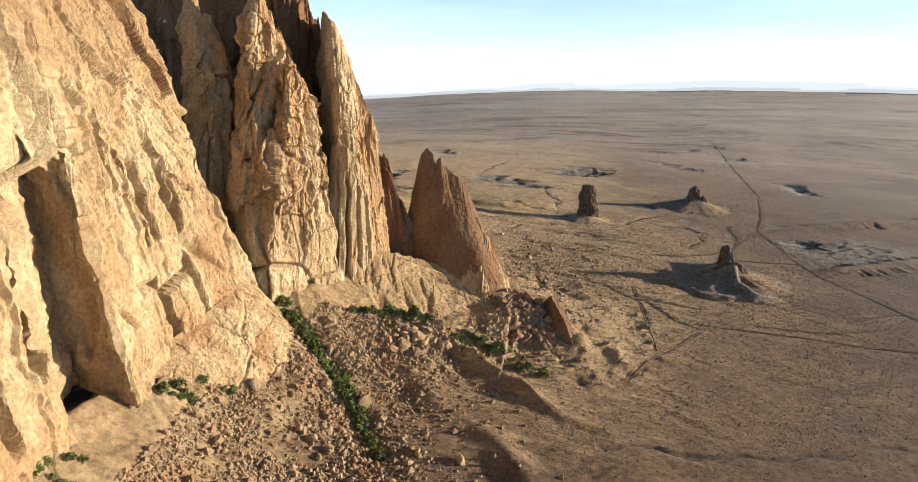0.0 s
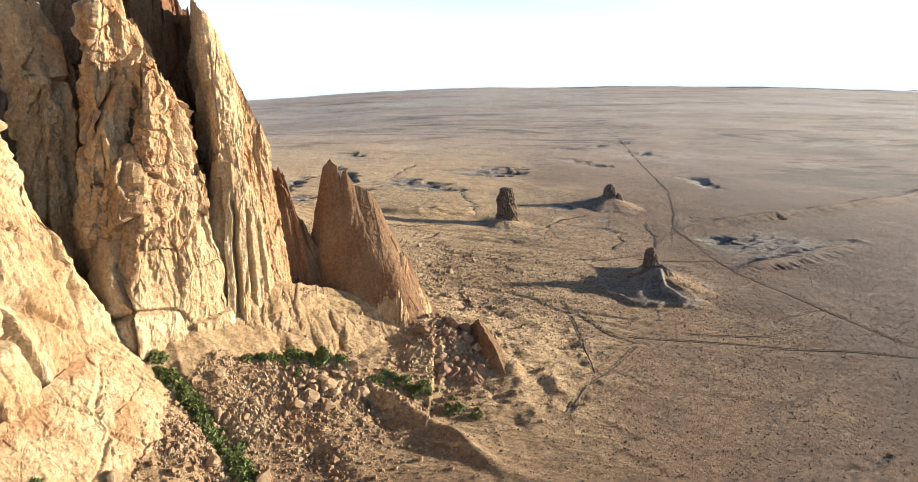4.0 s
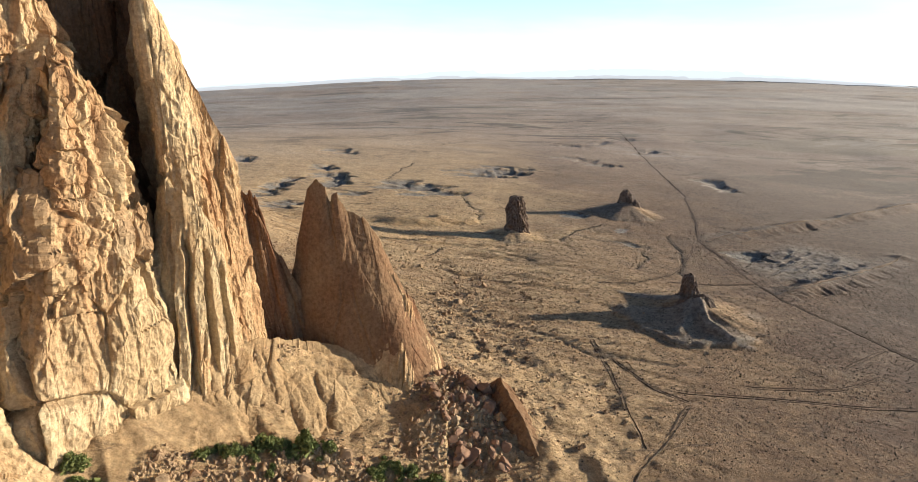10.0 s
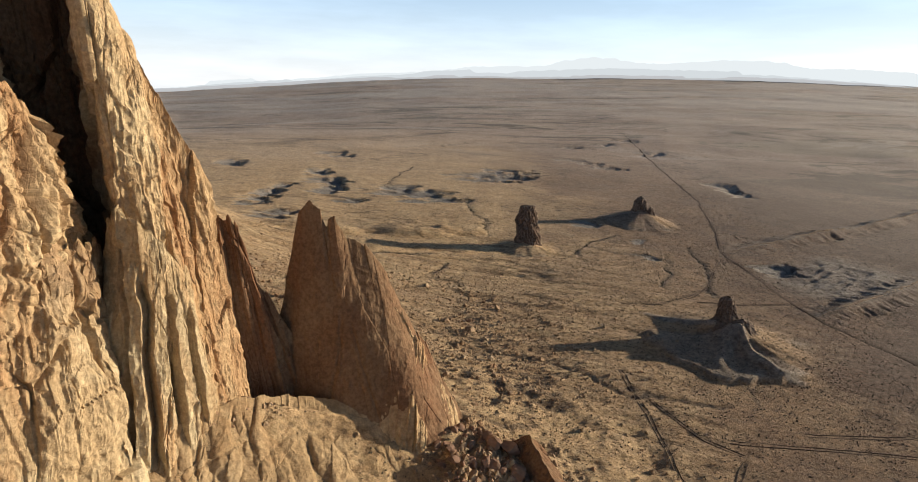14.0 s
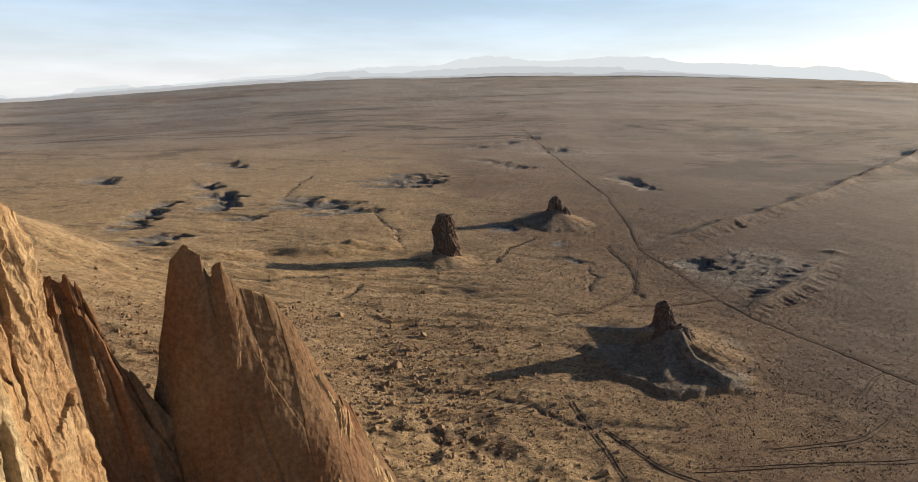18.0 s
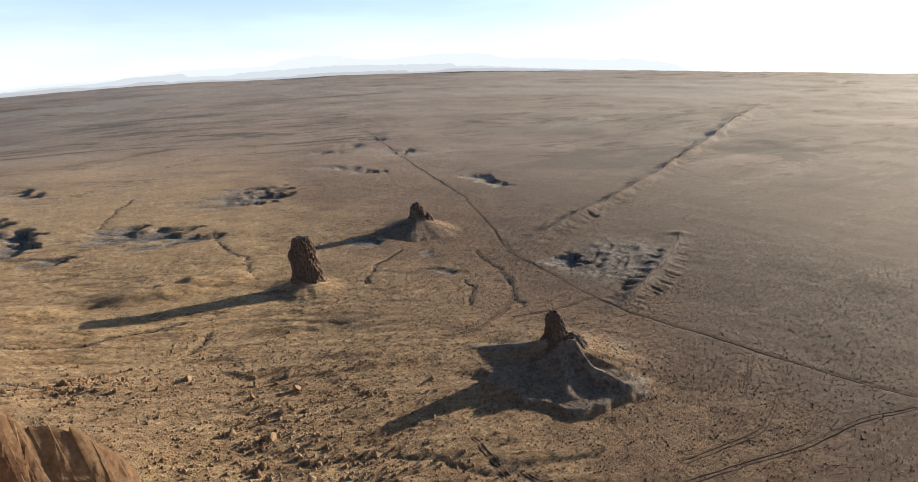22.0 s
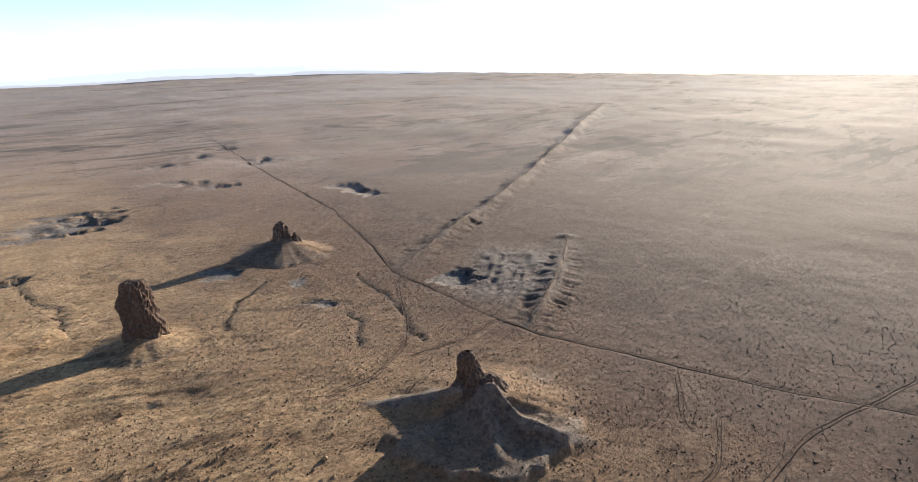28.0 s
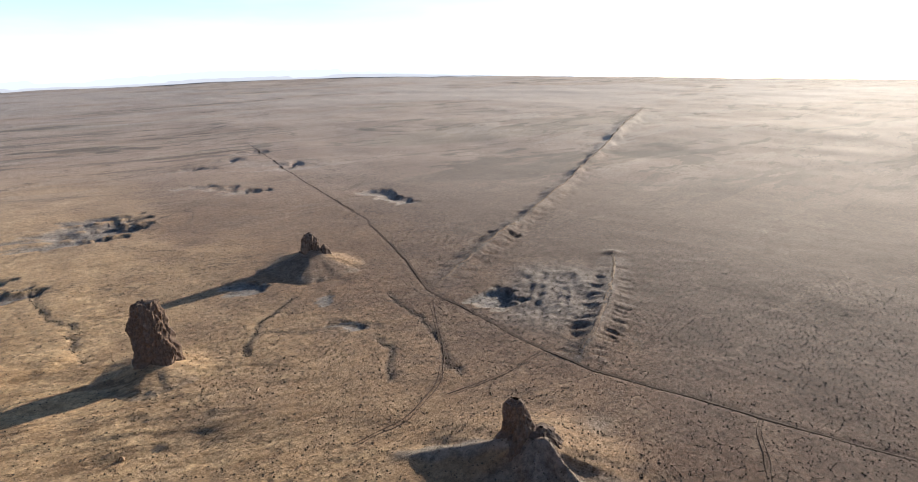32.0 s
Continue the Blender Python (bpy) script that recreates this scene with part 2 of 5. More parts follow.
def ground_mat():
    m, t, b = mat_new("desert_soil")
    v = stretched(t, 1, 1, 1)

    def attr(n):
        a = t.nodes.new("ShaderNodeAttribute")
        a.attribute_name = n
        return a.outputs["Fac"]
    c = mixer(t, ramp(t, noise_tex(t, v, 0.006, 6, 0.6), 0.38, 0.62), (0.195, 0.123, 0.08), (0.245, 0.16, 0.105))
    c = mixer(t, ramp(t, noise_tex(t, v, 0.03, 6, 0.65, 0.5), 0.42, 0.80), c, (0.165, 0.115, 0.09))
    c = mixer(t, ramp(t, noise_tex(t, v, 0.12, 6, 0.7), 0.45, 0.85), c, (0.27, 0.205, 0.145))
    c = mixer(t, attr("mauve"), c, mixer(t, ramp(t, noise_tex(t, v, 0.05, 7, 0.7), 0.35, 0.65), (0.072, 0.0425, 0.0335), (0.100, 0.0605, 0.048)))
    c = mixer(t, attr("talus"), c, mixer(t, ramp(t, noise_tex(t, v, 0.08, 7, 0.65), 0.35, 0.65), (0.42, 0.295, 0.17), (0.55, 0.41, 0.25)))
    c = mixer(t, attr("yellow"), c, mixer(t, ramp(t, noise_tex(t, v, 0.11, 7, 0.7), 0.4, 0.65), (0.55, 0.385, 0.215), (0.70, 0.52, 0.31)))
    # thin beds of rock, lying along one line; dark ones also carry ledge shade
    tc = t.nodes.new("ShaderNodeTexCoord")
    mp = t.nodes.new("ShaderNodeMapping")
    mp.vector_type = "TEXTURE"
    mp.inputs["Rotation"].default_value = (0, 0, radians(-20))
    mp.inputs["Scale"].default_value = (6.0, 1.0, 1.0)
    t.links.new(tc.outputs["Object"], mp.inputs["Vector"])
    beds = noise_tex(t, mp.outputs[0], 0.17, 7, 0.75, 0.3)
    sel = nd(t, "ShaderNodeMath")
    sel.operation = "MULTIPLY"
    t.links.new(attr("layers"), sel.inputs[0])
    t.links.new(ramp(t, beds, 0.54, 0.60), sel.inputs[1])
    c = mixer(t, sel.outputs[0], c, (0.34, 0.23, 0.13))
    sel2 = nd(t, "ShaderNodeMath")
    sel2.operation = "MULTIPLY"
    t.links.new(attr("layers"), sel2.inputs[0])
    t.links.new(ramp(t, beds, 0.46, 0.40), sel2.inputs[1])
    c = mixer(t, sel2.outputs[0], c, (0.55, 0.41, 0.24))
    # blue-grey shale, toned so that shallow hollows look shaded by colour
    c = mixer(t, attr("shale"), c, mixer(t, ramp(t, noise_tex(t, v, 0.1, 6, 0.6), 0.35, 0.65), (0.175, 0.178, 0.186), (0.29, 0.285, 0.28)))
    c = mixer(t, attr("pale"), c, mixer(t, ramp(t, noise_tex(t, v, 0.25, 6, 0.6), 0.35, 0.65), (0.31, 0.28, 0.24), (0.44, 0.395, 0.335)))
    c = mixer(t, attr("track"), c, (0.135, 0.095, 0.072))
    # near-black: painted shade in washes and hollows, and dark dike rock
    c = mixer(t, attr("dark_and_shade"), c, (0.105, 0.098, 0.098))
    hazed_land = attr("hazed")
    # land pales with distance: haze is put into the soil colour
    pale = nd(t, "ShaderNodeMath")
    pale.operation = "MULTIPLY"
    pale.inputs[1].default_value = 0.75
    t.links.new(hazed_land, pale.inputs[0])
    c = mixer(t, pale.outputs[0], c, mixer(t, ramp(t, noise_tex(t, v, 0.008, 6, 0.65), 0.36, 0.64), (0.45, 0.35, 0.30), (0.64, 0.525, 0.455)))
    flat = stretched(t, 0.45, 1, 1)
    for scale, lo, hi, tone in ((0.0030, 0.56, 0.62, (0.34, 0.29, 0.24)), (0.0042, 0.58, 0.63, (0.085, 0.075, 0.07)), (0.009, 0.60, 0.66, (0.13, 0.11, 0.10))):
        sel = nd(t, "ShaderNodeMath")
        sel.operation = "MULTIPLY"
        t.links.new(hazed_land, sel.inputs[0])
        t.links.new(ramp(t, noise_tex(t, flat, scale, 6, 0.6, 0.8), lo, hi), sel.inputs[1])
        c = mixer(t, sel.outputs[0], c, tone)
    wide = stretched(t, 0.35, 1, 1)
    for scale, lo, tone, share in ((0.0021, 0.014, (0.07, 0.062, 0.06), 0.8), (0.0047, 0.012, (0.10, 0.085, 0.078), 0.7), (0.0013, 0.016, (0.52, 0.46, 0.41), 0.8), (0.0035, 0.011, (0.50, 0.43, 0.36), 0.6)):
        dev = nd(t, "ShaderNodeMath")
        dev.operation = "COMPARE"
        dev.inputs[1].default_value, dev.inputs[2].default_value = 0.5, lo
        t.links.new(noise_tex(t, wide, scale, 7, 0.62, 0.5), dev.inputs[0])
        some = ramp(t, noise_tex(t, wide, scale * 2.3, 3, 0.5), 0.45, 0.6)
        sel = nd(t, "ShaderNodeMath")
        sel.operation = "MULTIPLY"
        t.links.new(dev.outputs[0], sel.inputs[0])
        t.links.new(some, sel.inputs[1])
        sel3 = nd(t, "ShaderNodeMath")
        sel3.operation = "MULTIPLY"
        t.links.new(sel.outputs[0], sel3.inputs[0])
        t.links.new(hazed_land, sel3.inputs[1])
        sel4 = nd(t, "ShaderNodeMath")
        sel4.operation = "MULTIPLY"
        sel4.inputs[1].default_value = share
        t.links.new(sel3.outputs[0], sel4.inputs[0])
        c = mixer(t, sel4.outputs[0], c, tone)
    # a second, paler layer of painted haze towards the horizon
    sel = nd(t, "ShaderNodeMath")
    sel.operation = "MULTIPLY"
    t.links.new(attr("far_haze"), sel.inputs[0])
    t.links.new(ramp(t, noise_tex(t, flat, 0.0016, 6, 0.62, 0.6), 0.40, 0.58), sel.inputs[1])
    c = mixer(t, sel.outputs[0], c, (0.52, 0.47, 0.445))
    # thin runnels and pale streaks over the whole plain
    bent = stretched(t, 0.55, 1, 1)
    for scale, lo, tone, share in ((0.011, 0.007, (0.085, 0.062, 0.05), 0.6), (0.026, 0.008, (0.10, 0.072, 0.056), 0.45), (0.008, 0.009, (0.42, 0.33, 0.25), 0.12), (0.019, 0.012, (0.36, 0.27, 0.195), 0.12)):
        dev = nd(t, "ShaderNodeMath")
        dev.operation = "COMPARE"
        dev.inputs[1].default_value, dev.inputs[2].default_value = 0.5, lo
        t.links.new(noise_tex(t, bent, scale, 6, 0.58, 0.7), dev.inputs[0])
        sel = nd(t, "ShaderNodeMath")
        sel.operation = "MULTIPLY"
        t.links.new(dev.outputs[0], sel.inputs[0])
        t.links.new(ramp(t, noise_tex(t, bent, scale * 1.7, 3, 0.5), 0.47, 0.60), sel.inputs[1])
        sel2 = nd(t, "ShaderNodeMath")
        sel2.operation = "MULTIPLY"
        sel2.inputs[1].default_value = share
        t.links.new(sel.outputs[0], sel2.inputs[0])
        c = mixer(t, sel2.outputs[0], c, tone)
    # low scrub, too far and small to stand alone
    for scale, share in ((0.30, 0.5), (0.11, 0.3)):
        dots = nd(t, "ShaderNodeTexVoronoi", Scale=scale, Randomness=1.0)
        t.links.new(v, dots.inputs["Vector"])
        sel = nd(t, "ShaderNodeMath")
        sel.operation = "MULTIPLY"
        t.links.new(ramp(t, dots.outputs["Distance"], 0.30, 0.16), sel.inputs[0])
        t.links.new(ramp(t, noise_tex(t, v, 0.02, 5, 0.65), 0.36, 0.62), sel.inputs[1])
        sel2 = nd(t, "ShaderNodeMath")
        sel2.operation = "MULTIPLY"
        sel2.inputs[1].default_value = share
        t.links.new(sel.outputs[0], sel2.inputs[0])
        c = mixer(t, sel2.outputs[0], c, (0.075, 0.055, 0.04))
    fine = ramp(t, noise_tex(t, v, 0.4, 8, 0.9), 0.34, 0.66)
    c = mixer(t, 0.9, c, mixer(t, fine, (0.34, 0.315, 0.295), (1.16, 1.09, 1.045)), "MULTIPLY")
    t.links.new(c, b.inputs["Base Color"])
    b.inputs["Roughness"].default_value = 0.95
    b.inputs["Specular IOR Level"].default_value = 0.1
    # sheen brightens far ground at grazing angles, as haze would
    b.inputs["Sheen Weight"].default_value = 0.1
    b.inputs["Sheen Tint"].default_value = (1.0, 0.88, 0.8, 1)
    b.inputs["Sheen Roughness"].default_value = 0.6
    bp = nd(t, "ShaderNodeBump", Strength=1.0, Distance=0.9)
    hh = nd(t, "ShaderNodeMath")
    hh.operation = "ADD"
    t.links.new(noise_tex(t, v, 0.5, 9, 0.8), hh.inputs[0])
    vo = nd(t, "ShaderNodeTexVoronoi", Scale=0.42, Randomness=1.0)
    t.links.new(v, vo.inputs["Vector"])
    hum = nd(t, "ShaderNodeMath")
    hum.operation = "MULTIPLY"
    t.links.new(ramp(t, vo.outputs["Distance"], 0.42, 0.05), hum.inputs[0])
    t.links.new(ramp(t, noise_tex(t, v, 0.05, 5, 0.7), 0.40, 0.62), hum.inputs[1])
    low = nd(t, "ShaderNodeMath")
    low.operation = "MULTIPLY"
    low.inputs[1].default_value = 0.12
    t.links.new(hum.outputs[0], low.inputs[0])
    t.links.new(low.outputs[0], hh.inputs[1])
    h3 = nd(t, "ShaderNodeMath")
    h3.operation = "MULTIPLY_ADD"
    h3.inputs[1].default_value = 0.22
    lb = nd(t, "ShaderNodeMath")
    lb.operation = "MULTIPLY"
    t.links.new(attr("layers"), lb.inputs[0])
    t.links.new(ramp(t, beds, 0.58, 0.47), lb.inputs[1])
    t.links.new(lb.outputs[0], h3.inputs[0])
    t.links.new(hh.outputs[0], h3.inputs[2])
    calm = nd(t, "ShaderNodeMath")
    calm.operation = "MULTIPLY_ADD"
    calm.inputs[1].default_value, calm.inputs[2].default_value = -0.84, 1.0
    t.links.new(attr("mauve"), calm.inputs[0])
    t.links.new(calm.outputs[0], bp.inputs["Strength"])
    t.links.new(h3.outputs[0], bp.inputs["Height"])
    t.links.new(bp.outputs[0], b.inputs["Normal"])
    return m


def leaf_mat(name, a, b2):
    m, t, b = mat_new(name)
    g = t.nodes.new("ShaderNodeNewGeometry")
    t.links.new(mixer(t, g.outputs["Random Per Island"], a, b2), b.inputs["Base Color"])
    b.inputs["Roughness"].default_value = 0.8
    b.inputs["Specular IOR Level"].default_value = 0.2
    return m


SOIL = ground_mat()
GREEN = leaf_mat("green_leaves", (0.09, 0.115, 0.035), (0.19, 0.205, 0.075))
SAGE = leaf_mat("sage_leaves", (0.07, 0.058, 0.043), (0.13, 0.105, 0.075))


# ---- mesh helpers ----
def mesh_from(name, verts, faces, material, smooth_on=False, laid=True):
    me = bpy.data.meshes.new(name)
    verts = np.asarray(verts, np.float32)
    if laid:
        verts = lay(verts).astype(np.float32)
    faces = np.asarray(faces, np.int32)
    k = faces.shape[1]
    me.vertices.add(len(verts))
    me.vertices.foreach_set("co", verts.ravel())
    me.loops.add(faces.size)
    me.loops.foreach_set("vertex_index", faces.ravel())
    me.polygons.add(len(faces))
    me.polygons.foreach_set("loop_start", np.arange(0, faces.size, k, dtype=np.int32))
    me.polygons.foreach_set("use_smooth", np.full(len(faces), smooth_on))
    me.update(calc_edges=True)
    me.validate()
    me.materials.append(material)
    return me


def grid_faces(nu, nv, wrap=False):
    """Quads of a grid of nu columns and nv rows; index is column * nv + row."""
    cols = nu if wrap else nu - 1
    i, j = np.meshgrid(np.arange(cols), np.arange(nv - 1), indexing="ij")
    a, b = i * nv + j, ((i + 1) % nu) * nv + j
    return np.stack([a, b, b + 1, a + 1], -1).reshape(-1, 4)


def part(name, mesh, parent, label=""):
    ob = new(name, mesh)
    ob.parent = parent
    return tagged(ob, label)


# ---- ground: one sheet ----
FOOT = [(-80, 20, 24), (-86, 90, 25), (-92, 118, 27), (-86, 150, 22), (-76, 195, 24), (-67, 208, 22), (-50, 227, 26), (-33, 250, 26), (-10, 258, 18), (14, 258, 13), (28, 262, 8), (46, 252, 4)]
CLAY_LINE = [(-46, 227), (-31, 231), (-13, 241), (4, 248), (11, 252)]
ROAD = [(520, 1240), (441, 984), (379, 788), (339, 655), (290, 548), (254, 480), (247, 440), (238, 388), (237, 365), (245, 330), (251, 292), (258, 262), (270, 225), (300, 150)]
TRACKS = [[(249, 300), (236, 298), (219, 289), (206, 281)], [(120, 268), (171, 259), (198, 253), (227, 250), (254, 243), (330, 215)], [(119, 258), (98, 238), (80, 221), (70, 205)], [(102, 316), (100, 292), (97, 272), (91, 234)], [(105, 296), (110, 271), (122, 262)], [(240, 462), (211, 427), (198, 410), (182, 398), (157, 387), (134, 386)], [(238, 388), (205, 385), (180, 388)], [(151, 272), (177, 267), (192, 267), (217, 276)]]
WASHES = [[(-40, 432), (-18, 420), (-3, 405), (9, 400)], [(38, 428), (44, 434), (53, 449)], [(-30, 455), (0, 452), (40, 458)], [(60, 790), (50, 770), (21, 679), (60, 650), (96, 625), (86, 573), (94, 546), (87, 507)], [(236, 495), (228, 470), (216, 439), (199, 410), (196, 398)], [(195, 450), (186, 432), (172, 413)], [(190, 520), (160, 500), (140, 470)], [(40, 330), (70, 325), (100, 300), (135, 290)], [(52, 163), (70, 158), (110, 160), (170, 175)]]
DIKES = [[(252, 479), (345, 520), (480, 577), (710, 680), (1290, 937), (1580, 1060), (1900, 1200)], [(408, 452), (390, 441), (325, 406), (268, 381), (236, 370)]]
# hollows in the shale, each with a steep eastern wall: eastern edge x, y, depth, length to the west, half-width
HOLLOWS_NEAR = [(92, 622, 6, 40, 9), (70, 642, 7, 55, 14), (52, 668, 6, 40, 12), (62, 612, 4, 30, 5), (1, 605, 6, 24, 9), (-46, 550, 7, 30, 9), (-55, 530, 5, 24, 8), (-76, 580, 6, 24, 7), (290, 446, 7, 32, 12), (196, 470, 2, 12, 7), (207, 507, 1.6, 10, 5), (186, 552, 3, 22, 9)]
HOLLOWS_WEST = [(-15, 652, 9, 30, 16), (-18, 692, 10, 34, 18), (-34, 737, 9, 28, 16), (-12, 860, 9, 32, 12), (-28, 888, 8, 30, 12), (-64, 660, 8, 20, 12), (-68, 630, 8, 22, 14), (-76, 602, 7, 20, 10), (-123, 770, 8, 30, 16)]
HOLLOWS_FAR = [(190, 768, 8, 75, 9), (178, 745, 8, 80, 10), (163, 722, 7, 62, 8), (186, 790, 6, 48, 7), (333, 838, 7, 46, 10), (322, 868, 7, 50, 8), (303, 893, 6, 40, 8), (494, 990, 8, 60, 11), (458, 968, 6, 44, 8), (364, 1030, 7, 56, 10), (435, 1075, 7, 66, 10), (505, 1125, 7, 66, 12), (434, 735, 6, 28, 22), (426, 700, 5, 26, 16)]

MOUNDS = [(28, 512, 3.6, 40, 17), (-28, 506, 3.4, 36, 16), (70, 520, 2, 24, 13)]


def to_line(x, y, line):
    """Distance from a line of points, the running length at the nearest place, and the third value there."""
    best = np.full(x.shape, 1e9)
    run, val = np.zeros(x.shape), np.zeros(x.shape)
    done = 0.0
    for a, b in zip(line[:-1], line[1:]):
        dx, dy = b[0] - a[0], b[1] - a[1]
        L = math.hypot(dx, dy)
        u = np.clip(((x - a[0]) * dx + (y - a[1]) * dy) / (L * L), 0, 1)
        d = np.hypot(x - a[0] - u * dx, y - a[1] - u * dy)
        near = d < best
        best = np.where(near, d, best)
        run = np.where(near, done + u * L, run)
        if len(a) > 2:
            val = np.where(near, a[2] + (b[2] - a[2]) * u, val)
        done += L
    return best, run, val


def height(x, y, want=False):
    x, y = np.asarray(x, float), np.asarray(y, float)
    r = np.hypot(x - 20, y - 150)
    n1 = fbm2(x / 70, y / 70, 4, 11)
    rough = 0.35 + 0.65 * smooth(230, 90, x - 0.35 * (y - 300) + 20 * n1) * smooth(900, 500, r)
    z = 0.7 * (vn2(x / 70, y / 70, 11) + (n1 - vn2(x / 70, y / 70, 11)) * (0.4 + 0.6 * rough) * smooth(1000, 450, r)) + rough * (0.22 * fbm2(x / 14, y / 14, 3, 21) + 0.13 * fbm2(x / 5.5, y / 5.5, 2, 31))
    z += smooth(500, 1500, r) * 2.4 * fbm2(x / 240, y / 190, 3, 41)
    # far off the land levels out and climbs, bent to fit the camera's horizon
    az = np.degrees(np.arctan2(-(x - 20), y - 150))
    table = np.interp(np.arange(-200, 200.5, 0.5), [-180, -120, -90, -60, -50, -36, -25, -15, -10, 0, 7, 13, 18, 40, 180], [0, 1.0, 1.6, 1.55, 1.5, 1.15, 0.45, -0.4, -0.7, -1.8, -2.8, -3.5, -4.2, -3.5, 0])
    soft_k = np.exp(-(np.arange(-12, 13) / 6.0) ** 2)
    table[12:-12] = np.convolve(table, soft_k / soft_k.sum(), "valid")
    skyline = np.interp(az, np.arange(-200, 200.5, 0.5), table)
    climb = np.clip((r - 350) / 4050, 0, 1.1)
    z += np.clip(r - 350, 0, None) * np.tan(np.radians(skyline)) * smooth(350, 1600, r) + 108 * climb ** 1.7
    # slopes of rubble below the cliffs
    d, run, zf = to_line(x, y, FOOT)
    reach = 66 + 8 * vn2(run / 25, 0 * run, 5)
    w = np.clip(1 - d / reach, 0, 1)
    rill = 1 - np.abs(vn2(run / 7 + 0.6 * vn2(x / 9, y / 9, 8), d / 60, 6))
    rill2 = 1 - np.abs(vn2(run / 4.2 + 0.4 * vn2(x / 7, y / 7, 9), d / 30, 7))
    near_col = np.exp(-(to_line(x, y, CLAY_LINE)[0] / 11) ** 4)
    tal = zf * w ** 1.6 + smooth(0, 0.3, w) * (1.1 * (rill - 0.6) + 0.35 * (rill2 - 0.6) + 0.75 * fbm2(x / 8, y / 8, 4, 12))
    z = z + np.where(w > 0, tal, 0) - 3.8 * near_col
    # shoulder north of the cliffs
    z += 34 * np.exp(-((x + 120) / 85) ** 2 - ((y - 380) / 110) ** 2) + 10 * np.exp(-((x + 20) / 50) ** 2 - ((y - 330) / 60) ** 2)
    # long shoulder that falls away from the massif, with a bank on its north side
    dn_bank = y - np.interp(x, [-200, -80, 5, 60, 90], [462, 467, 477, 475, 480]) + 6 * vn2(x / 22, y / 30, 19)
    crest = np.interp(x, [-220, -130, -100, -75, -50, -20, 10, 50, 85], [75, 45, 31, 19.5, 13.5, 8.5, 5.5, 2.5, 0.0])
    bank_z = crest - 0.13 * np.clip(-dn_bank, 0, None) - 0.34 * np.clip(dn_bank, 0, None) + 0.7 * vn2(x / 9, y / 5, 20)
    z = np.where(x < 85, z + np.log1p(np.exp(np.clip((bank_z - z) / 1.2, -30, 30))) * 1.2 * smooth(85, 60, x), z)
    terr = smooth(200, 60, np.hypot((x - 0), (y - 380)))
    z += terr * (1.0 * vn2(x / 60 + 0.3 * n1, (y + 0.15 * x) / 11, 14) + 0.5 * vn2(x / 30 + 0.3 * n1, (y + 0.15 * x) / 4.5, 15))
    # spur and gully
    ds, rs, _ = to_line(x, y, [(-14, 223), (-2, 217), (12, 206), (26, 194), (33, 184), (40, 175), (54, 168)])
    z += 3.4 * np.exp(-(ds / 3.0) ** 2) * smooth(98, 40, rs) * (1 + 0.25 * vn2(rs / 9, 0 * rs, 17))
    dg, rg, _ = to_line(x, y, [(-66, 206), (-52, 195), (-38, 180), (-30, 169), (-20, 149)])
    z -= 1.8 * np.exp(-(dg / 4.0) ** 2) * smooth(0, 10, rg + 4)
    ds2, rs2, _ = to_line(x, y, [(-14, 190), (4, 170), (16, 160), (26, 140)])
    z += 1.7 * np.exp(-(ds2 / 4.5) ** 2) * (0.7 + 0.5 * vn2(rs2 / 14, 0 * rs2, 18))
    # bank of pale soil behind the outcrop
    do, ro, _ = to_line(x, y, [(50, 262), (51, 250), (54, 238), (57, 226)])
    bank = np.exp(-(do / 5) ** 2)
    z += 2.2 * bank * smooth(0, 8, ro) * (1 + 0.3 * vn2(x / 4, y / 4, 16))
    z += 3.4 * np.exp(-((x - 33) / 11) ** 2 - ((y - 246) / 18) ** 2)
    # skirts of the towers: ribbed shale cones with a cut bank on the west and south
    shale, pale = np.zeros(x.shape), np.zeros(x.shape)
    yellow = 0.8 * bank
    for cx, cy, R, h, ribs in ((167, 341, 37, 9.8, 1.0), (108, 483, 22, 7.5, 0.1), (231, 566, 34, 12, 0.4)):
        near = np.hypot(x - cx, y - cy) < 1.7 * R
        dx, dy = x[near] - cx, y[near] - cy
        th = np.arctan2(dy, dx)
        c, sn = np.cos(th), np.sin(th)
        rr = np.hypot(dx, dy) * (1 + 0.10 * vn2(1.6 * c + 5, 1.6 * sn, 51) + 0.06 * vn2(5 * c, 5 * sn, 52) + 0.03 * vn2(11 * c, 11 * sn, 54))
        u = np.clip(1 - rr / R, 0, 1)
        west = smooth(1.45, 0.95, np.abs(np.where(th < 0.9, th + 6.283, th) - 4.0) + 0.25 * vn2(4 * c, 4 * sn, 57))
        gul = np.abs(vn2(1.9 * c + 30 + 0.02 * rr, 1.9 * sn, 53))
        fine = np.abs(vn2(7 * c + 3, 7 * sn + 0.03 * rr, 55))
        body = h * u ** (1.45 + (1.3 if ribs == 1.0 else 0.0) * west) + (0.6 if ribs == 1.0 else ribs) * west * (1.8 * (0.4 - gul) + 0.7 * (0.4 - fine)) * smooth(0.02, 0.35, u) * smooth(0.95, 0.5, u)
        body = body + ribs * west * 1.7 * smooth(0.0, 0.05, u) * smooth(0.7, 0.2, u)
        z[near] += body
        skirt = smooth(0, 0.06, u) * ribs ** 0.3
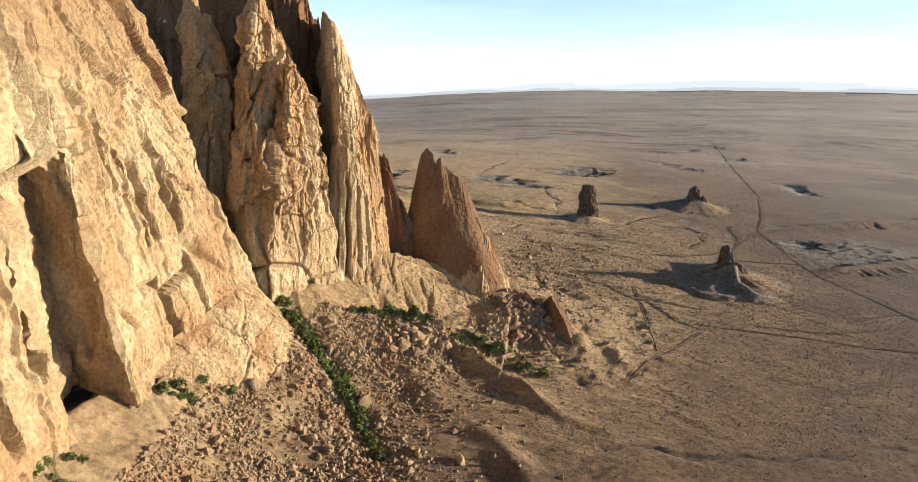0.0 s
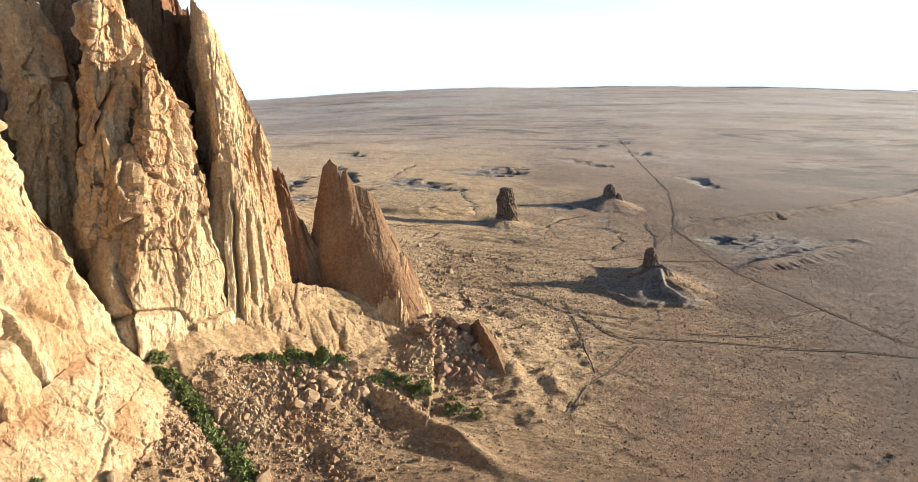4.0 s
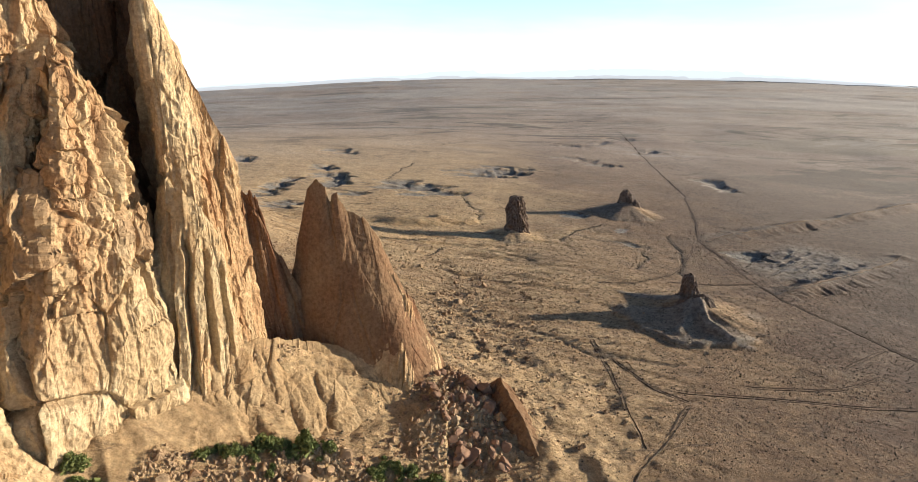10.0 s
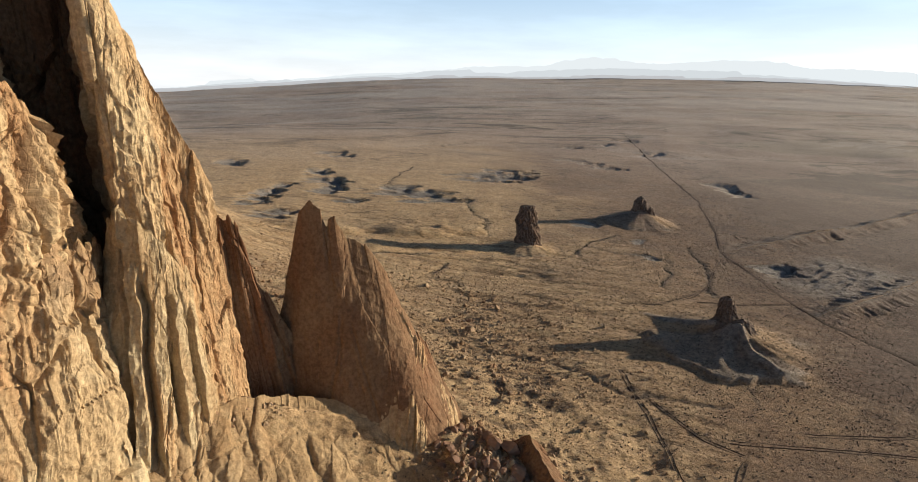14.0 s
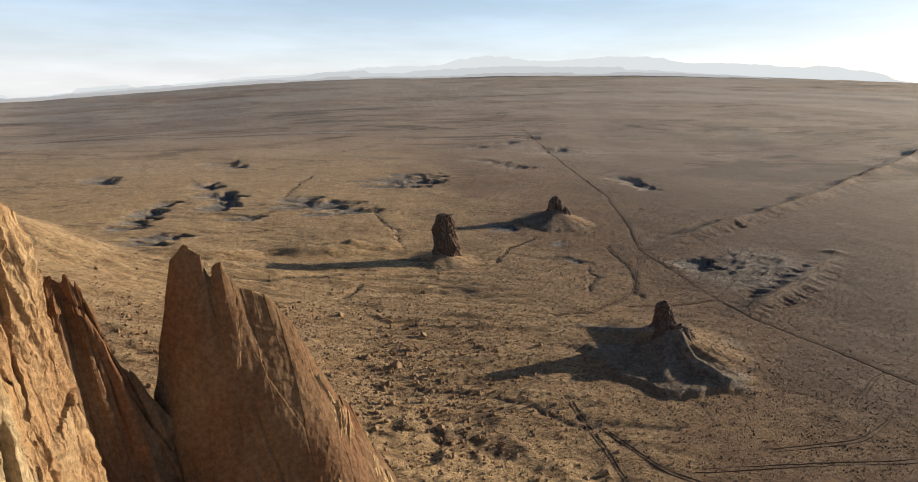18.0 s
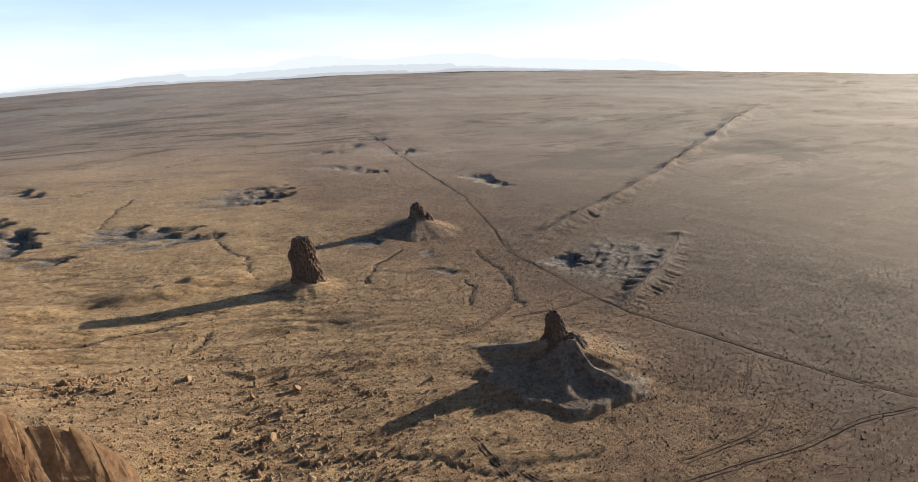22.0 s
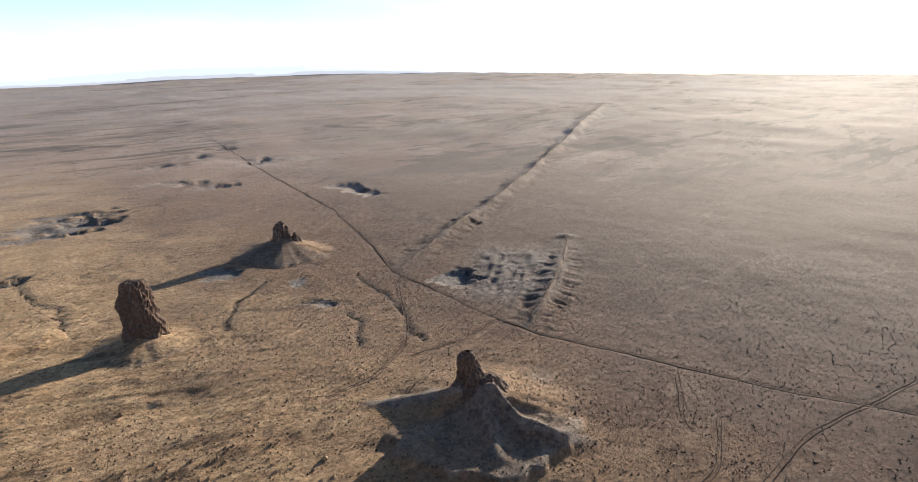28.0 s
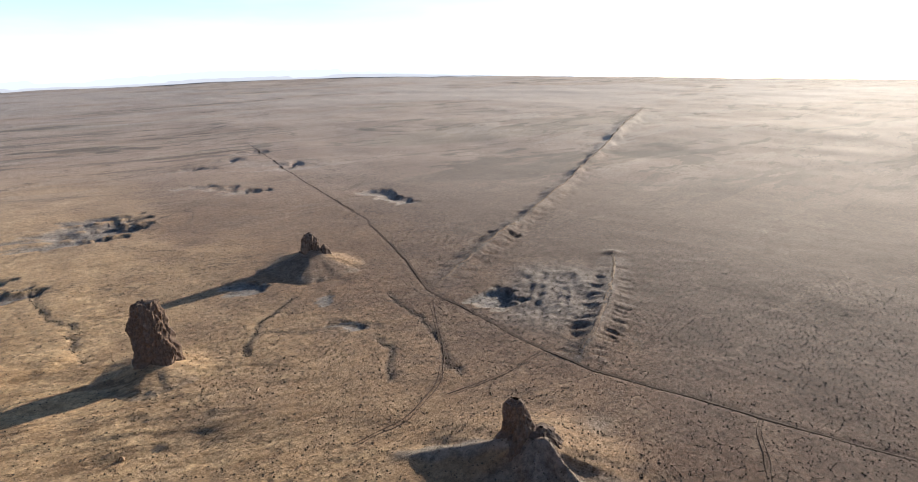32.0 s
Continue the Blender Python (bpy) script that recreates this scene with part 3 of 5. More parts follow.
        shale[near] = np.maximum(shale[near], skirt * west * (0.4 if ribs == 1.0 else 0.25))
        pale[near] = np.maximum(pale[near], 0.6 * skirt * west * smooth(0.25, 0.06, u) * smooth(0.15, 0.45, vn2(dx / 9 + 3, dy / 9, 56) + 0.35))
        pale[near] = np.maximum(pale[near], (0.55 if ribs == 1.0 else 0.0) * np.exp(-((dx - 35) / 6) ** 2 - ((dy + 3) / 5) ** 2))
        yellow[near] = np.maximum(yellow[near], 0.4 * smooth(0, 0.3, u) * (1 - west))
    for k, line in enumerate([[(168, 336), (165, 322), (168, 311), (175, 304)], [(164, 346), (153, 362), (142, 372)], [(163, 336), (154, 324), (147, 318)]]):
        da, ra, _ = to_line(x + 0.5 * n1, y, line)
        wide = 3.2 + 1.2 * vn2(ra / 6, 0 * ra, 58 + k)
        arm = np.exp(-(da / wide) ** 2) * smooth(0, 4, ra + 3) * smooth(44, 26, ra)
        z += arm * ((1.6, 0.9, 0.5)[k] + (3.6, 1.2, 1.8)[k] * smooth(40, 0, ra))
        shale = np.maximum(shale, 0.6 * smooth(0.1, 0.5, arm))
        pale = np.maximum(pale, (0.75 if k < 2 else 0.3) * smooth(0.35, 0.9, arm) * smooth(4, 14, ra))
    # badlands: gullied shale between the road and the small dike
    lx, ly = 0.87 * (x - 305) + 0.5 * (y - 428), -0.5 * (x - 305) + 0.87 * (y - 428)
    bad = np.exp(-(lx / 52) ** 4 - (ly / 30) ** 4)
    fold = 1 - np.abs(vn2(lx / 26 + 0.4 * n1, ly / 5.5 + 0.3 * n1, 61))
    z += bad * (1.3 * fold + 0.5 * (1 - np.abs(vn2(lx / 9, ly / 3.2, 63))) + 0.5 * fbm2(x / 6, y / 6, 3, 62) - 1.4) + 1.6 * bad * smooth(-30, 30, lx)
    shale = np.maximum(shale, 0.55 * bad)
    pale = np.maximum(pale, 0.35 * bad * smooth(0.55, 0.9, fold))
    wob = fbm2(x / 34, y / 34, 4, 71)
    floor_shade = np.zeros(x.shape)
    for k, (xe, ye, dp, ln, wd) in enumerate(HOLLOWS_NEAR + HOLLOWS_WEST + HOLLOWS_FAR):
        near = (np.abs(x - xe + 0.4 * ln) < 1.3 * ln + 12) & (np.abs(y - ye) < 2.2 * wd + 8)
        if not near.any():
            continue
        px, py = x[near], y[near]
        run_w = xe - px + 0.13 * (py - ye) + 0.30 * ln * fbm2(px / (1.5 * wd + 8), py / (0.35 * wd + 2.5), 4, 400 + k)
        lat = np.abs(py - ye) / wd + 0.45 * fbm2(px / 16, py / 9, 3, 460 + k)
        floor = smooth(0, 2.4, run_w) * np.clip(1 - run_w / ln, 0, 1) ** 0.8 * smooth(1.25, 0.8, lat)
        z[near] -= 0.6 * dp * floor
        # floors: bare shale, with the hollow's shade put into the colour
        shale[near] = np.maximum(shale[near], 0.95 * smooth(0.03, 0.25, floor))
        pale[near] = np.maximum(pale[near], 0.6 * smooth(0.45, 0.1, floor) * smooth(0.01, 0.08, floor))
        # painted shade on the deepest floors
        floor_shade[near] = np.maximum(floor_shade[near], smooth(0.35, 0.9, floor))
    for hx, hy, h, la, lb in MOUNDS:
        q = np.clip(1 - ((x - hx) / la) ** 2 - ((y - hy) / lb) ** 2 - 0.2 * wob, 0, 1)
        z = z + h * smooth(0, 1, q) + 0.5 * smooth(0, 0.4, q) * (1 - np.abs(vn2(x / 7, y / 16, 74)))
        yellow = np.maximum(yellow, 0.8 * smooth(0, 0.3, q))
    yellow = np.maximum(yellow, 0.6 * smooth(260, 100, np.hypot(x + 10, (y - 410) * 0.8) + 30 * wob))
    yellow = np.maximum(yellow, 0.9 * smooth(230, 60, x - 0.12 * (y - 450) + 35 * wob) * smooth(330, 430, y) * smooth(1500, 900, y))
    layers = smooth(260, 90, np.hypot(x - 20, 0.7 * (y - 400)) + 25 * wob)
    dn = (0.35 * x + 0.94 * y + 9 * n1 + 5 * wob)
    for per, up in ((13.0, 0.55), (7.5, 0.3)):
        fr = dn / per - np.floor(dn / per)
        z = z + up * layers * (smooth(0, 0.3, fr) * (1.0 - fr)) * (0.6 + 0.6 * vn2(x / 22, y / 22, int(per)))
    mauve = smooth(150, 330, x - 0.35 * (y - 300) + 30 * wob)
    dark_and_shade = 0.12 * floor_shade
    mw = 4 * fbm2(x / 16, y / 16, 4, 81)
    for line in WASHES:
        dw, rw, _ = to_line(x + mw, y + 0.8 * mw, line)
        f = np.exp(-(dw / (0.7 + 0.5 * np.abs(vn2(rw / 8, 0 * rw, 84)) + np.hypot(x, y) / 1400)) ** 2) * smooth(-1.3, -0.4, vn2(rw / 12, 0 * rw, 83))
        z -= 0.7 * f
        # shade of the shallow channels is put into the soil colour
        dark_and_shade = np.maximum(dark_and_shade, 0.6 * f)
    for k, line in enumerate(DIKES):
        dd, rd, _ = to_line(x + 0.8 * mw, y + 0.4 * mw, line)
        sc = 1 + rd / 1500
        half = (15 if k == 0 else 13) * sc * (0.85 + 0.4 * np.abs(vn2(rd / 7, 0 * rd, 93)) + 0.25 * vn2(rd / 60, 0 * rd, 94))
        flank = np.clip(1 - dd / half, 0, 1)
        spur = np.abs(vn2(rd / (3.2 + 1.2 * k) + 0.5 * vn2(rd / 11, dd / 9, 97), dd / 40, 92))
        tall = (4.2 if k == 0 else 2.8) * sc * (0.8 + 0.35 * vn2(rd / 50, 0 * rd, 91)) * smooth(0, 60, rd) * (smooth(2000, 900, rd) if k == 0 else smooth(205, 160, rd))
        z += tall * (flank ** 1.2 - 0.55 * (1 - spur) ** 3 * smooth(0, 0.35, flank) * smooth(0.95, 0.45, flank))
        shale = np.maximum(shale, 0.14 * smooth(0.0, 0.4, flank) * smooth(0.25, 0.6, spur + 0.2))
        # dark crest rock, deepened to stand in for the dike's shaded flank
        dark_and_shade = np.maximum(dark_and_shade, 0.75 * smooth(0.84, 0.97, flank) * smooth(0, 60, rd))
    z += 1.8 * np.exp(-((x - 405) / 7) ** 2 - ((y - 451) / 6) ** 2)
    track = np.zeros(x.shape)
    for k, line in enumerate([ROAD] + TRACKS):
        dt, rt, _ = to_line(x + 1.5 * vn2(x / 30, y / 30, 95), y + 1.5 * vn2(x / 30, y / 30, 96), line)
        wd = 1.7 if k == 0 else 1.5
        f = np.exp(-(dt / wd) ** 4)
        z -= (0.25 if k == 0 else 0.15) * f
        track = np.maximum(track, (0.5 if k == 0 else 0.3) * f)
    if not want:
        return z
    # the last two masks grow with distance and carry the painted haze
    return z, {"talus": smooth(0.05, 0.5, w), "yellow": yellow, "shale": np.clip(shale, 0, 1), "pale": np.clip(pale, 0, 1), "dark_and_shade": dark_and_shade, "track": track, "mauve": mauve, "layers": np.clip(layers * smooth(190, 90, x - 0.15 * (y - 400) + 20 * wob), 0, 1), "hazed": 0.9 * smooth(430, 1150, r), "far_haze": 0.9 * smooth(1100, 2800, r)}


def soil_sheet():
    """Rings round a middle near the cliffs: close-set where the land is seen, wide behind."""
    rings = [0.3]
    while rings[-1] < 4380:
        r = rings[-1]
        rings.append(r + min(25.0, max(1.1, 1.3e-5 * (r - 100) ** 2 if r > 100 else 1.1)))
    rings = np.array(rings) * (4380 / rings[-1])
    turns = np.radians(np.r_[np.linspace(-95, 100, 960, endpoint=False), np.linspace(100, 265, 56, endpoint=False)])
    a, r = np.meshgrid(turns, rings, indexing="ij")
    shift = smooth(900, 2600, r)
    gx, gy = 95 * shift + r * np.sin(a), 90 + 220 * shift + r * np.cos(a)
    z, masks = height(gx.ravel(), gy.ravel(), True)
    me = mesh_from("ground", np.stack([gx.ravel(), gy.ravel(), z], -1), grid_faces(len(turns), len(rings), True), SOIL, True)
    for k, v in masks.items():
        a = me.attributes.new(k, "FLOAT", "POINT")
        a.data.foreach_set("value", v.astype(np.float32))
    ob = new("ground", me)
    return tagged(ob, "sandy brown desert plain with scrub and washes", "ground", kind="structure")


ground = soil_sheet()


# ---- dirt road and wheel tracks ----
def dirt_mat(name, a, b2):
    m, t, b = mat_new(name)
    v = stretched(t, 1, 1, 1)
    c = mixer(t, ramp(t, noise_tex(t, v, 0.35, 7, 0.7), 0.35, 0.65), a, b2)
    t.links.new(c, b.inputs["Base Color"])
    b.inputs["Roughness"].default_value = 0.95
    b.inputs["Specular IOR Level"].default_value = 0.1
    bp = nd(t, "ShaderNodeBump", Strength=0.6, Distance=0.4)
    t.links.new(noise_tex(t, v, 1.5, 8, 0.7), bp.inputs["Height"])
    t.links.new(bp.outputs[0], b.inputs["Normal"])
    return m


DIRT = dirt_mat("packed_dirt", (0.10, 0.068, 0.052), (0.14, 0.098, 0.076))
RUT = dirt_mat("rutted_dirt", (0.08, 0.057, 0.045), (0.11, 0.08, 0.063))


def ribbon(name, line, width, material, seed, lift, across=0.0):
    """A strip of packed dirt along a line, laid over the ground, a little arched."""
    p = np.asarray(line, float)
    L = np.r_[0, np.cumsum(np.linalg.norm(np.diff(p, axis=0), axis=1))]
    far = np.linspace(0, L[-1], max(8, int(L[-1] / 2.5)))
    x, y = np.interp(far, L, p[:, 0]), np.interp(far, L, p[:, 1])
    for k in range(6):
        x[1:-1], y[1:-1] = (x[:-2] + 2 * x[1:-1] + x[2:]) / 4, (y[:-2] + 2 * y[1:-1] + y[2:]) / 4
    x, y = x + 0.9 * vn2(far / 22, 0 * far, seed), y + 0.9 * vn2(far / 22, 0 * far, seed + 1)
    tx, ty = np.gradient(x), np.gradient(y)
    n = np.hypot(tx, ty)
    nx, ny = -ty / n, tx / n
    off = across + width * np.array([-0.5, -0.25, 0.0, 0.25, 0.5])
    arch = np.array([-0.3, 0.0, 0.01, 0.0, -0.3])
    w = 1 + 0.25 * vn2(far / 6, 0 * far, seed + 2)
    X, Y = x[:, None] + nx[:, None] * off * w[:, None], y[:, None] + ny[:, None] * off * w[:, None]
    Z = height(x, y)[:, None] + lift + arch + 0 * X
    return mesh_from(name, np.stack([X, Y, Z], -1).reshape(-1, 3), grid_faces(len(far), 5), material, True)


road = new("road", ribbon("road", ROAD, 2.6, DIRT, 301, 0.16))
tagged(road, "narrow brown dirt road with dark wheel ruts", "road", kind="structure")
for side in (-0.75, 0.75):
    part("wheel_rut", ribbon("wheel_rut", ROAD, 0.4, RUT, 301, 0.2, side), road)
for k, line in enumerate(TRACKS):
    ob = new("track", ribbon("track", line, 0.45, RUT, 310 + 5 * k, 0.15, -0.75))
    tagged(ob, "faint double wheel track across the desert", "track", kind="structure")
    part("wheel_rut", ribbon("wheel_rut", line, 0.45, RUT, 310 + 5 * k, 0.15, 0.75), ob)


def dike(line, seed):
    """A low broken wall of dark rock standing out of the plain."""
    p = np.asarray(line, float)
    L = np.r_[0, np.cumsum(np.linalg.norm(np.diff(p, axis=0), axis=1))]
    n = int(L[-1] / 2.2)
    far = np.linspace(0, L[-1], n)
    x, y = np.interp(far, L, p[:, 0]), np.interp(far, L, p[:, 1])
    for k in range(12):
        x[1:-1], y[1:-1] = (x[:-2] + 2 * x[1:-1] + x[2:]) / 4, (y[:-2] + 2 * y[1:-1] + y[2:]) / 4
    x, y = x + 0.7 * vn2(far / 9, 0 * far, seed) + 0.5 * vn2(far / 4, 0 * far, seed + 3), y + 0.7 * vn2(far / 9, 0 * far, seed + 1)
    tx, ty = np.gradient(x), np.gradient(y)
    q = np.hypot(tx, ty)
    nx, ny = -ty / q, tx / q
    sc = 1 + far / 2500
    top = sc * (0.55 + 0.45 * fbm2(far / 13, 0 * far, 3, seed + 2)) * 0.7 * smooth(0, 30, far) * smooth(0, 0.45 * L[-1], L[-1] - far) * smooth(-0.55, -0.1, vn2(far / 45, 0 * far, seed + 7))
    off = np.array([-1.8, -0.9, -0.4, 0.3, 0.9, 1.8])
    up = np.array([-0.25, 0.45, 0.95, 1.0, 0.6, -0.25])
    X, Y = x[:, None] + nx[:, None] * off * sc[:, None], y[:, None] + ny[:, None] * off * sc[:, None]
    Z = height(x, y)[:, None] + np.where(up > 0, up * top[:, None] - 0.12, -1.4)
    return mesh_from("rock_dike", np.stack([X, Y, Z], -1).reshape(-1, 3), grid_faces(n, 6)[:, ::-1], DIKE)


DIKE = rock_mat("brown_dike_rock", (0.19, 0.135, 0.10), (0.23, 0.165, 0.12), (0.18, 0.12, 0.085), (0.14, 0.10, 0.075))
for k, line in enumerate(DIKES):
    tagged(new("rock_dike", dike(line, 330 + 11 * k)), "low broken wall of brown rock crossing the plain", "rock dike", kind="structure")


# ---- cliffs ----
def cells(s, width, seed):
    """Columns of uneven width: a random value per column, and the closeness to its edge."""
    u = s / width
    k = np.floor(u)
    f = u - k
    o = np.zeros_like(k)
    return lattice(k, o, o, seed), np.minimum(f, 1 - f)


def blocks(u, v, seed):
    """Uneven blocks over a face: a random value for each, the place within it, and the closeness to its joint."""
    iu, iv = np.floor(u), np.floor(v)
    o = np.zeros_like(u)
    b1, b2 = np.full(u.shape, 9.0), np.full(u.shape, 9.0)
    bu, bv, ru, rv = o.copy(), o.copy(), o.copy(), o.copy()
    for a in (-1, 0, 1):
        for b in (-1, 0, 1):
            cu, cv = iu + a, iv + b
            pu = cu + 0.5 + 0.42 * lattice(cu, cv, o, seed)
            pv = cv + 0.5 + 0.42 * lattice(cu, cv, o, seed + 1)
            d = (u - pu) ** 2 + (v - pv) ** 2
            near = d < b1
            b2 = np.where(near, b1, np.minimum(b2, d))
            b1 = np.where(near, d, b1)
            bu, bv = np.where(near, cu, bu), np.where(near, cv, bv)
            ru, rv = np.where(near, u - pu, ru), np.where(near, v - pv, rv)
    r, tu, tv = (lattice(bu, bv, o, seed + k) for k in (2, 3, 4))
    return r + 0.9 * tu * ru + 0.9 * tv * rv, np.sqrt(b2) - np.sqrt(b1)


def ridge_mesh(name, front, crest, back, nu, nv, material, seed, amp=2.2, jag=2.0, bulge=0.8, col=4.0, colamp=1.2, turn=1.0, chunk=1.0, saw=0.0, tall=3.2, rill=0.0, spike=0.9, small=1.0, knob=0.0, notches=(), fill=None, calm=None, slots=()):
    """A wall of rock between a foot line in front, a crest and a foot line behind, fluted and broken."""
    F, T, K = (np.asarray(p, float) for p in (front, crest, back))
    L = np.r_[0, np.cumsum(np.linalg.norm(np.diff(F[:, :2], axis=0), axis=1) * 0.6 + np.linalg.norm(np.diff(T[:, :2], axis=0), axis=1) * 0.4)]
    s = np.linspace(0, L[-1], nu)
    f, t, k = (np.stack([np.interp(s, L, p[:, i]) for i in range(3)], -1) for p in (F, T, K))
    f[:, 2] -= 5
    k[:, 2] -= 6
    hgt = t[:, 2] - f[:, 2]
    edge = smooth(0, 3, s) * smooth(0, 3, L[-1] - s)
    nz = 1 - np.abs(vn2(s / 5.5, 0 * s, seed + 3))
    t[:, 2] += jag * ((nz - 0.6) * spike + 0.35 * lattice(np.floor(s / 2.6), 0 * s, 0 * s, seed + 4) + 0.2 * vn2(s / 1.9, 0 * s, seed + 5)) * np.clip(hgt / 40, 0.15, 1)
    reach = max(2, int(round(9.0 / (s[1] - s[0]))))
    bell = np.exp(-(np.arange(-reach, reach + 1) / (0.5 * reach)) ** 2)
    even = np.convolve(np.pad(t[:, 2], reach, mode="edge"), bell / bell.sum(), "valid")
    nf = int(nv * 0.68)
    vf = np.linspace(0, 1, nf)
    vb = np.linspace(0, 1, nv - nf + 1)[1:]
    S = np.repeat(s[:, None], nv, 1)
    pf = f[:, None] + (t - f)[:, None] * vf[None, :, None]
    pf[..., :2] = f[:, None, :2] + (t - f)[:, None, :2] * (vf ** (1 / bulge))[None, :, None]
    pf[..., 2] += (even - t[:, 2])[:, None] * (vf - vf ** 7)[None]
    pb = t[:, None] + (k - t)[:, None] * vb[None, :, None]
    pb[..., 2] += (even - t[:, 2])[:, None] * ((1 - vb) - (1 - vb) ** 7)[None]
    pb[..., :2] = t[:, None, :2] + (k - t)[:, None, :2] * (1 - (1 - vb) ** (1 / bulge))[None, :, None]
    P = np.concatenate([pf, pb], 1)
    V = np.concatenate([vf, 1 + vb])[None, :].repeat(nu, 0)
    du, dv = np.gradient(P, axis=0), np.gradient(P, axis=1)
    N = np.cross(du, dv)
    N /= np.linalg.norm(N, axis=-1, keepdims=True) + 1e-9
    N *= turn
    zz = P[..., 2]
    warp = 0.9 * vn2(S / 12, zz / 22, seed + 5) + 0.25 * vn2(S / 3, zz / 7, seed + 6)
    c1, e1 = cells(S + warp * 1.2, col * 2.3, seed + 7)
    c2, e2 = cells(S + warp, col, seed + 8)
    c3, e3 = cells(S + warp * 0.7, col * 0.45, seed + 9)
    rid = 1 - np.abs(fbm2((S + warp) / (col * 3.2), zz / 42, 3, seed + 10))
    where = smooth(-0.25, 0.45, vn2(S / 14, zz / 26, seed + 11))
    cut = smooth(-0.2, 0.3, vn2(S / 8, zz / 14 + c2, seed + 12))
    D = amp * (rid - 0.6) * 0.5
    still = 0.3 + 0.7 * smooth(calm[0], calm[1], zz + 9 * vn2(S / 12, zz / 18, seed + 85)) if calm else 1.0
    for wd, share, sd in ((17.0, 1.0, 41), (6.8, 0.55, 44), (2.6, 0.24 * small, 47), (1.2, 0.09 * small, 50)):
        bl, joint = blocks((S + warp) / wd + 0.13 * zz / wd * vn2(S / 50, zz / 60, seed), zz / (wd * tall), seed + sd)
        slot = smooth(-0.1, 0.5, vn2(S / 19 + sd, zz / 30, seed + sd + 5))
        D = D + (still if wd < 10 else 1.0) * amp * share * (0.75 * bl - ((0.1 + 1.2 * slot) if wd > 10 else 0.5 * slot) * np.exp(-(joint / 0.05) ** 2))
    for wd, share, sd in ((11.0, 1.0, 21), (4.3, 0.2, 22)):
        u = (S + 2.4 * warp) / wd + 0.35 * vn2(S / 40, zz / 30, seed + sd)
        fr = u - np.floor(u)
        k = lattice(np.floor(u), 0 * u, 0 * u, seed + sd)
        tallness = smooth(-0.25, 0.15, vn2(S / wd, zz / (2.6 * wd) + 3 * k, seed + sd + 2))
        D = D + 1.1 * saw * share * (0.6 + 0.5 * k) * (smooth(0, 0.06, fr) * (1 - fr) - 0.4) * tallness * (0.5 + 0.5 * smooth(0.05, 0.4, V))
    D = D + still * colamp * where * (0.9 * c1 * smooth(0, 0.1, e1) + 0.8 * cut * c2 * smooth(0, 0.12, e2) + 0.3 * c3 * smooth(0, 0.2, e3))
    D = D + amp * 0.35 * fbm3(P[..., 0] / 6, P[..., 1] / 6, zz / 8, 4, seed + 13) * chunk
    if knob:
        for wd, share, sd in ((12.0, 1.0, 71), (5.0, 0.5, 74), (2.2, 0.22, 77)):
            D = D + knob * share * (1.6 * np.abs(vn3(P[..., 0] / wd, P[..., 1] / wd, zz / (1.25 * wd), seed + sd)) - 0.45)
    pos = np.interp(s, L, np.arange(len(L)))[:, None]
    for q0, q1, z0, z1, deep in slots:
        wav = 0.10 * vn2(zz / 5, 0 * zz, seed + 87)
        D = D - deep * smooth(q0 - 0.05, q0 + 0.05, pos + wav) * smooth(q1 + 0.05, q1 - 0.05, pos + wav) * smooth(z0 - 1, z0 + 1, zz) * smooth(z1 + 3, z1 - 3, zz + 20 * wav) * (V < 1)
    for y0, y1, z0, z1, deep in notches:
        wav = 1.2 * vn2(zz / 6, 0 * zz, seed + 81)
        D = D - deep * smooth(y0 - 0.5, y0 + 0.5, P[..., 1] + wav) * smooth(y1 + 0.5, y1 - 0.5, P[..., 1] + wav) * smooth(z0 - 1, z0 + 1, zz) * smooth(z1 + 1.5, z1 - 1.5, zz + wav) * (V < 1)
    if fill:
        at = np.interp(np.interp(s, L, np.arange(len(L))), fill[0], fill[1])[:, None]
        D = D + at * np.clip(1.15 - 0.5 * V, 0, 1) * smooth(fill[2] - 2, fill[2] + 3, zz + 2.5 * vn2(S / 4, 0 * S, seed + 83)) * (V <= 1)
    D = D + 0.26 * chunk * (1 - 2 * np.abs(fbm3(P[..., 0] / 2.2, P[..., 1] / 2.2, zz / 3.5, 3, seed + 14)))
    if rill:
        for wd, share, sd in ((6.5, 1.0, 61), (2.9, 0.5, 62)):
            D = D - rill * share * (1 - np.abs(vn2((S + 2.2 * warp + 0.5 * zz + 1.5 * vn2(S / 5, zz / 5, seed + 66)) / wd, zz / 40, seed + sd))) ** 3 * smooth(1.0, 0.75, V)
    crest_w = 0.35 + 0.65 * smooth(0, 0.12, np.abs(V - 1))
    P = P + N * (D * crest_w * np.clip(hgt / 25, 0.25, 1)[:, None])[..., None]
    return mesh_from(name, P.reshape(-1, 3), grid_faces(nu, nv), material)


massif = tagged(new("rock_massif"), "towering tan rock massif with fluted cliff faces", "rock massif")

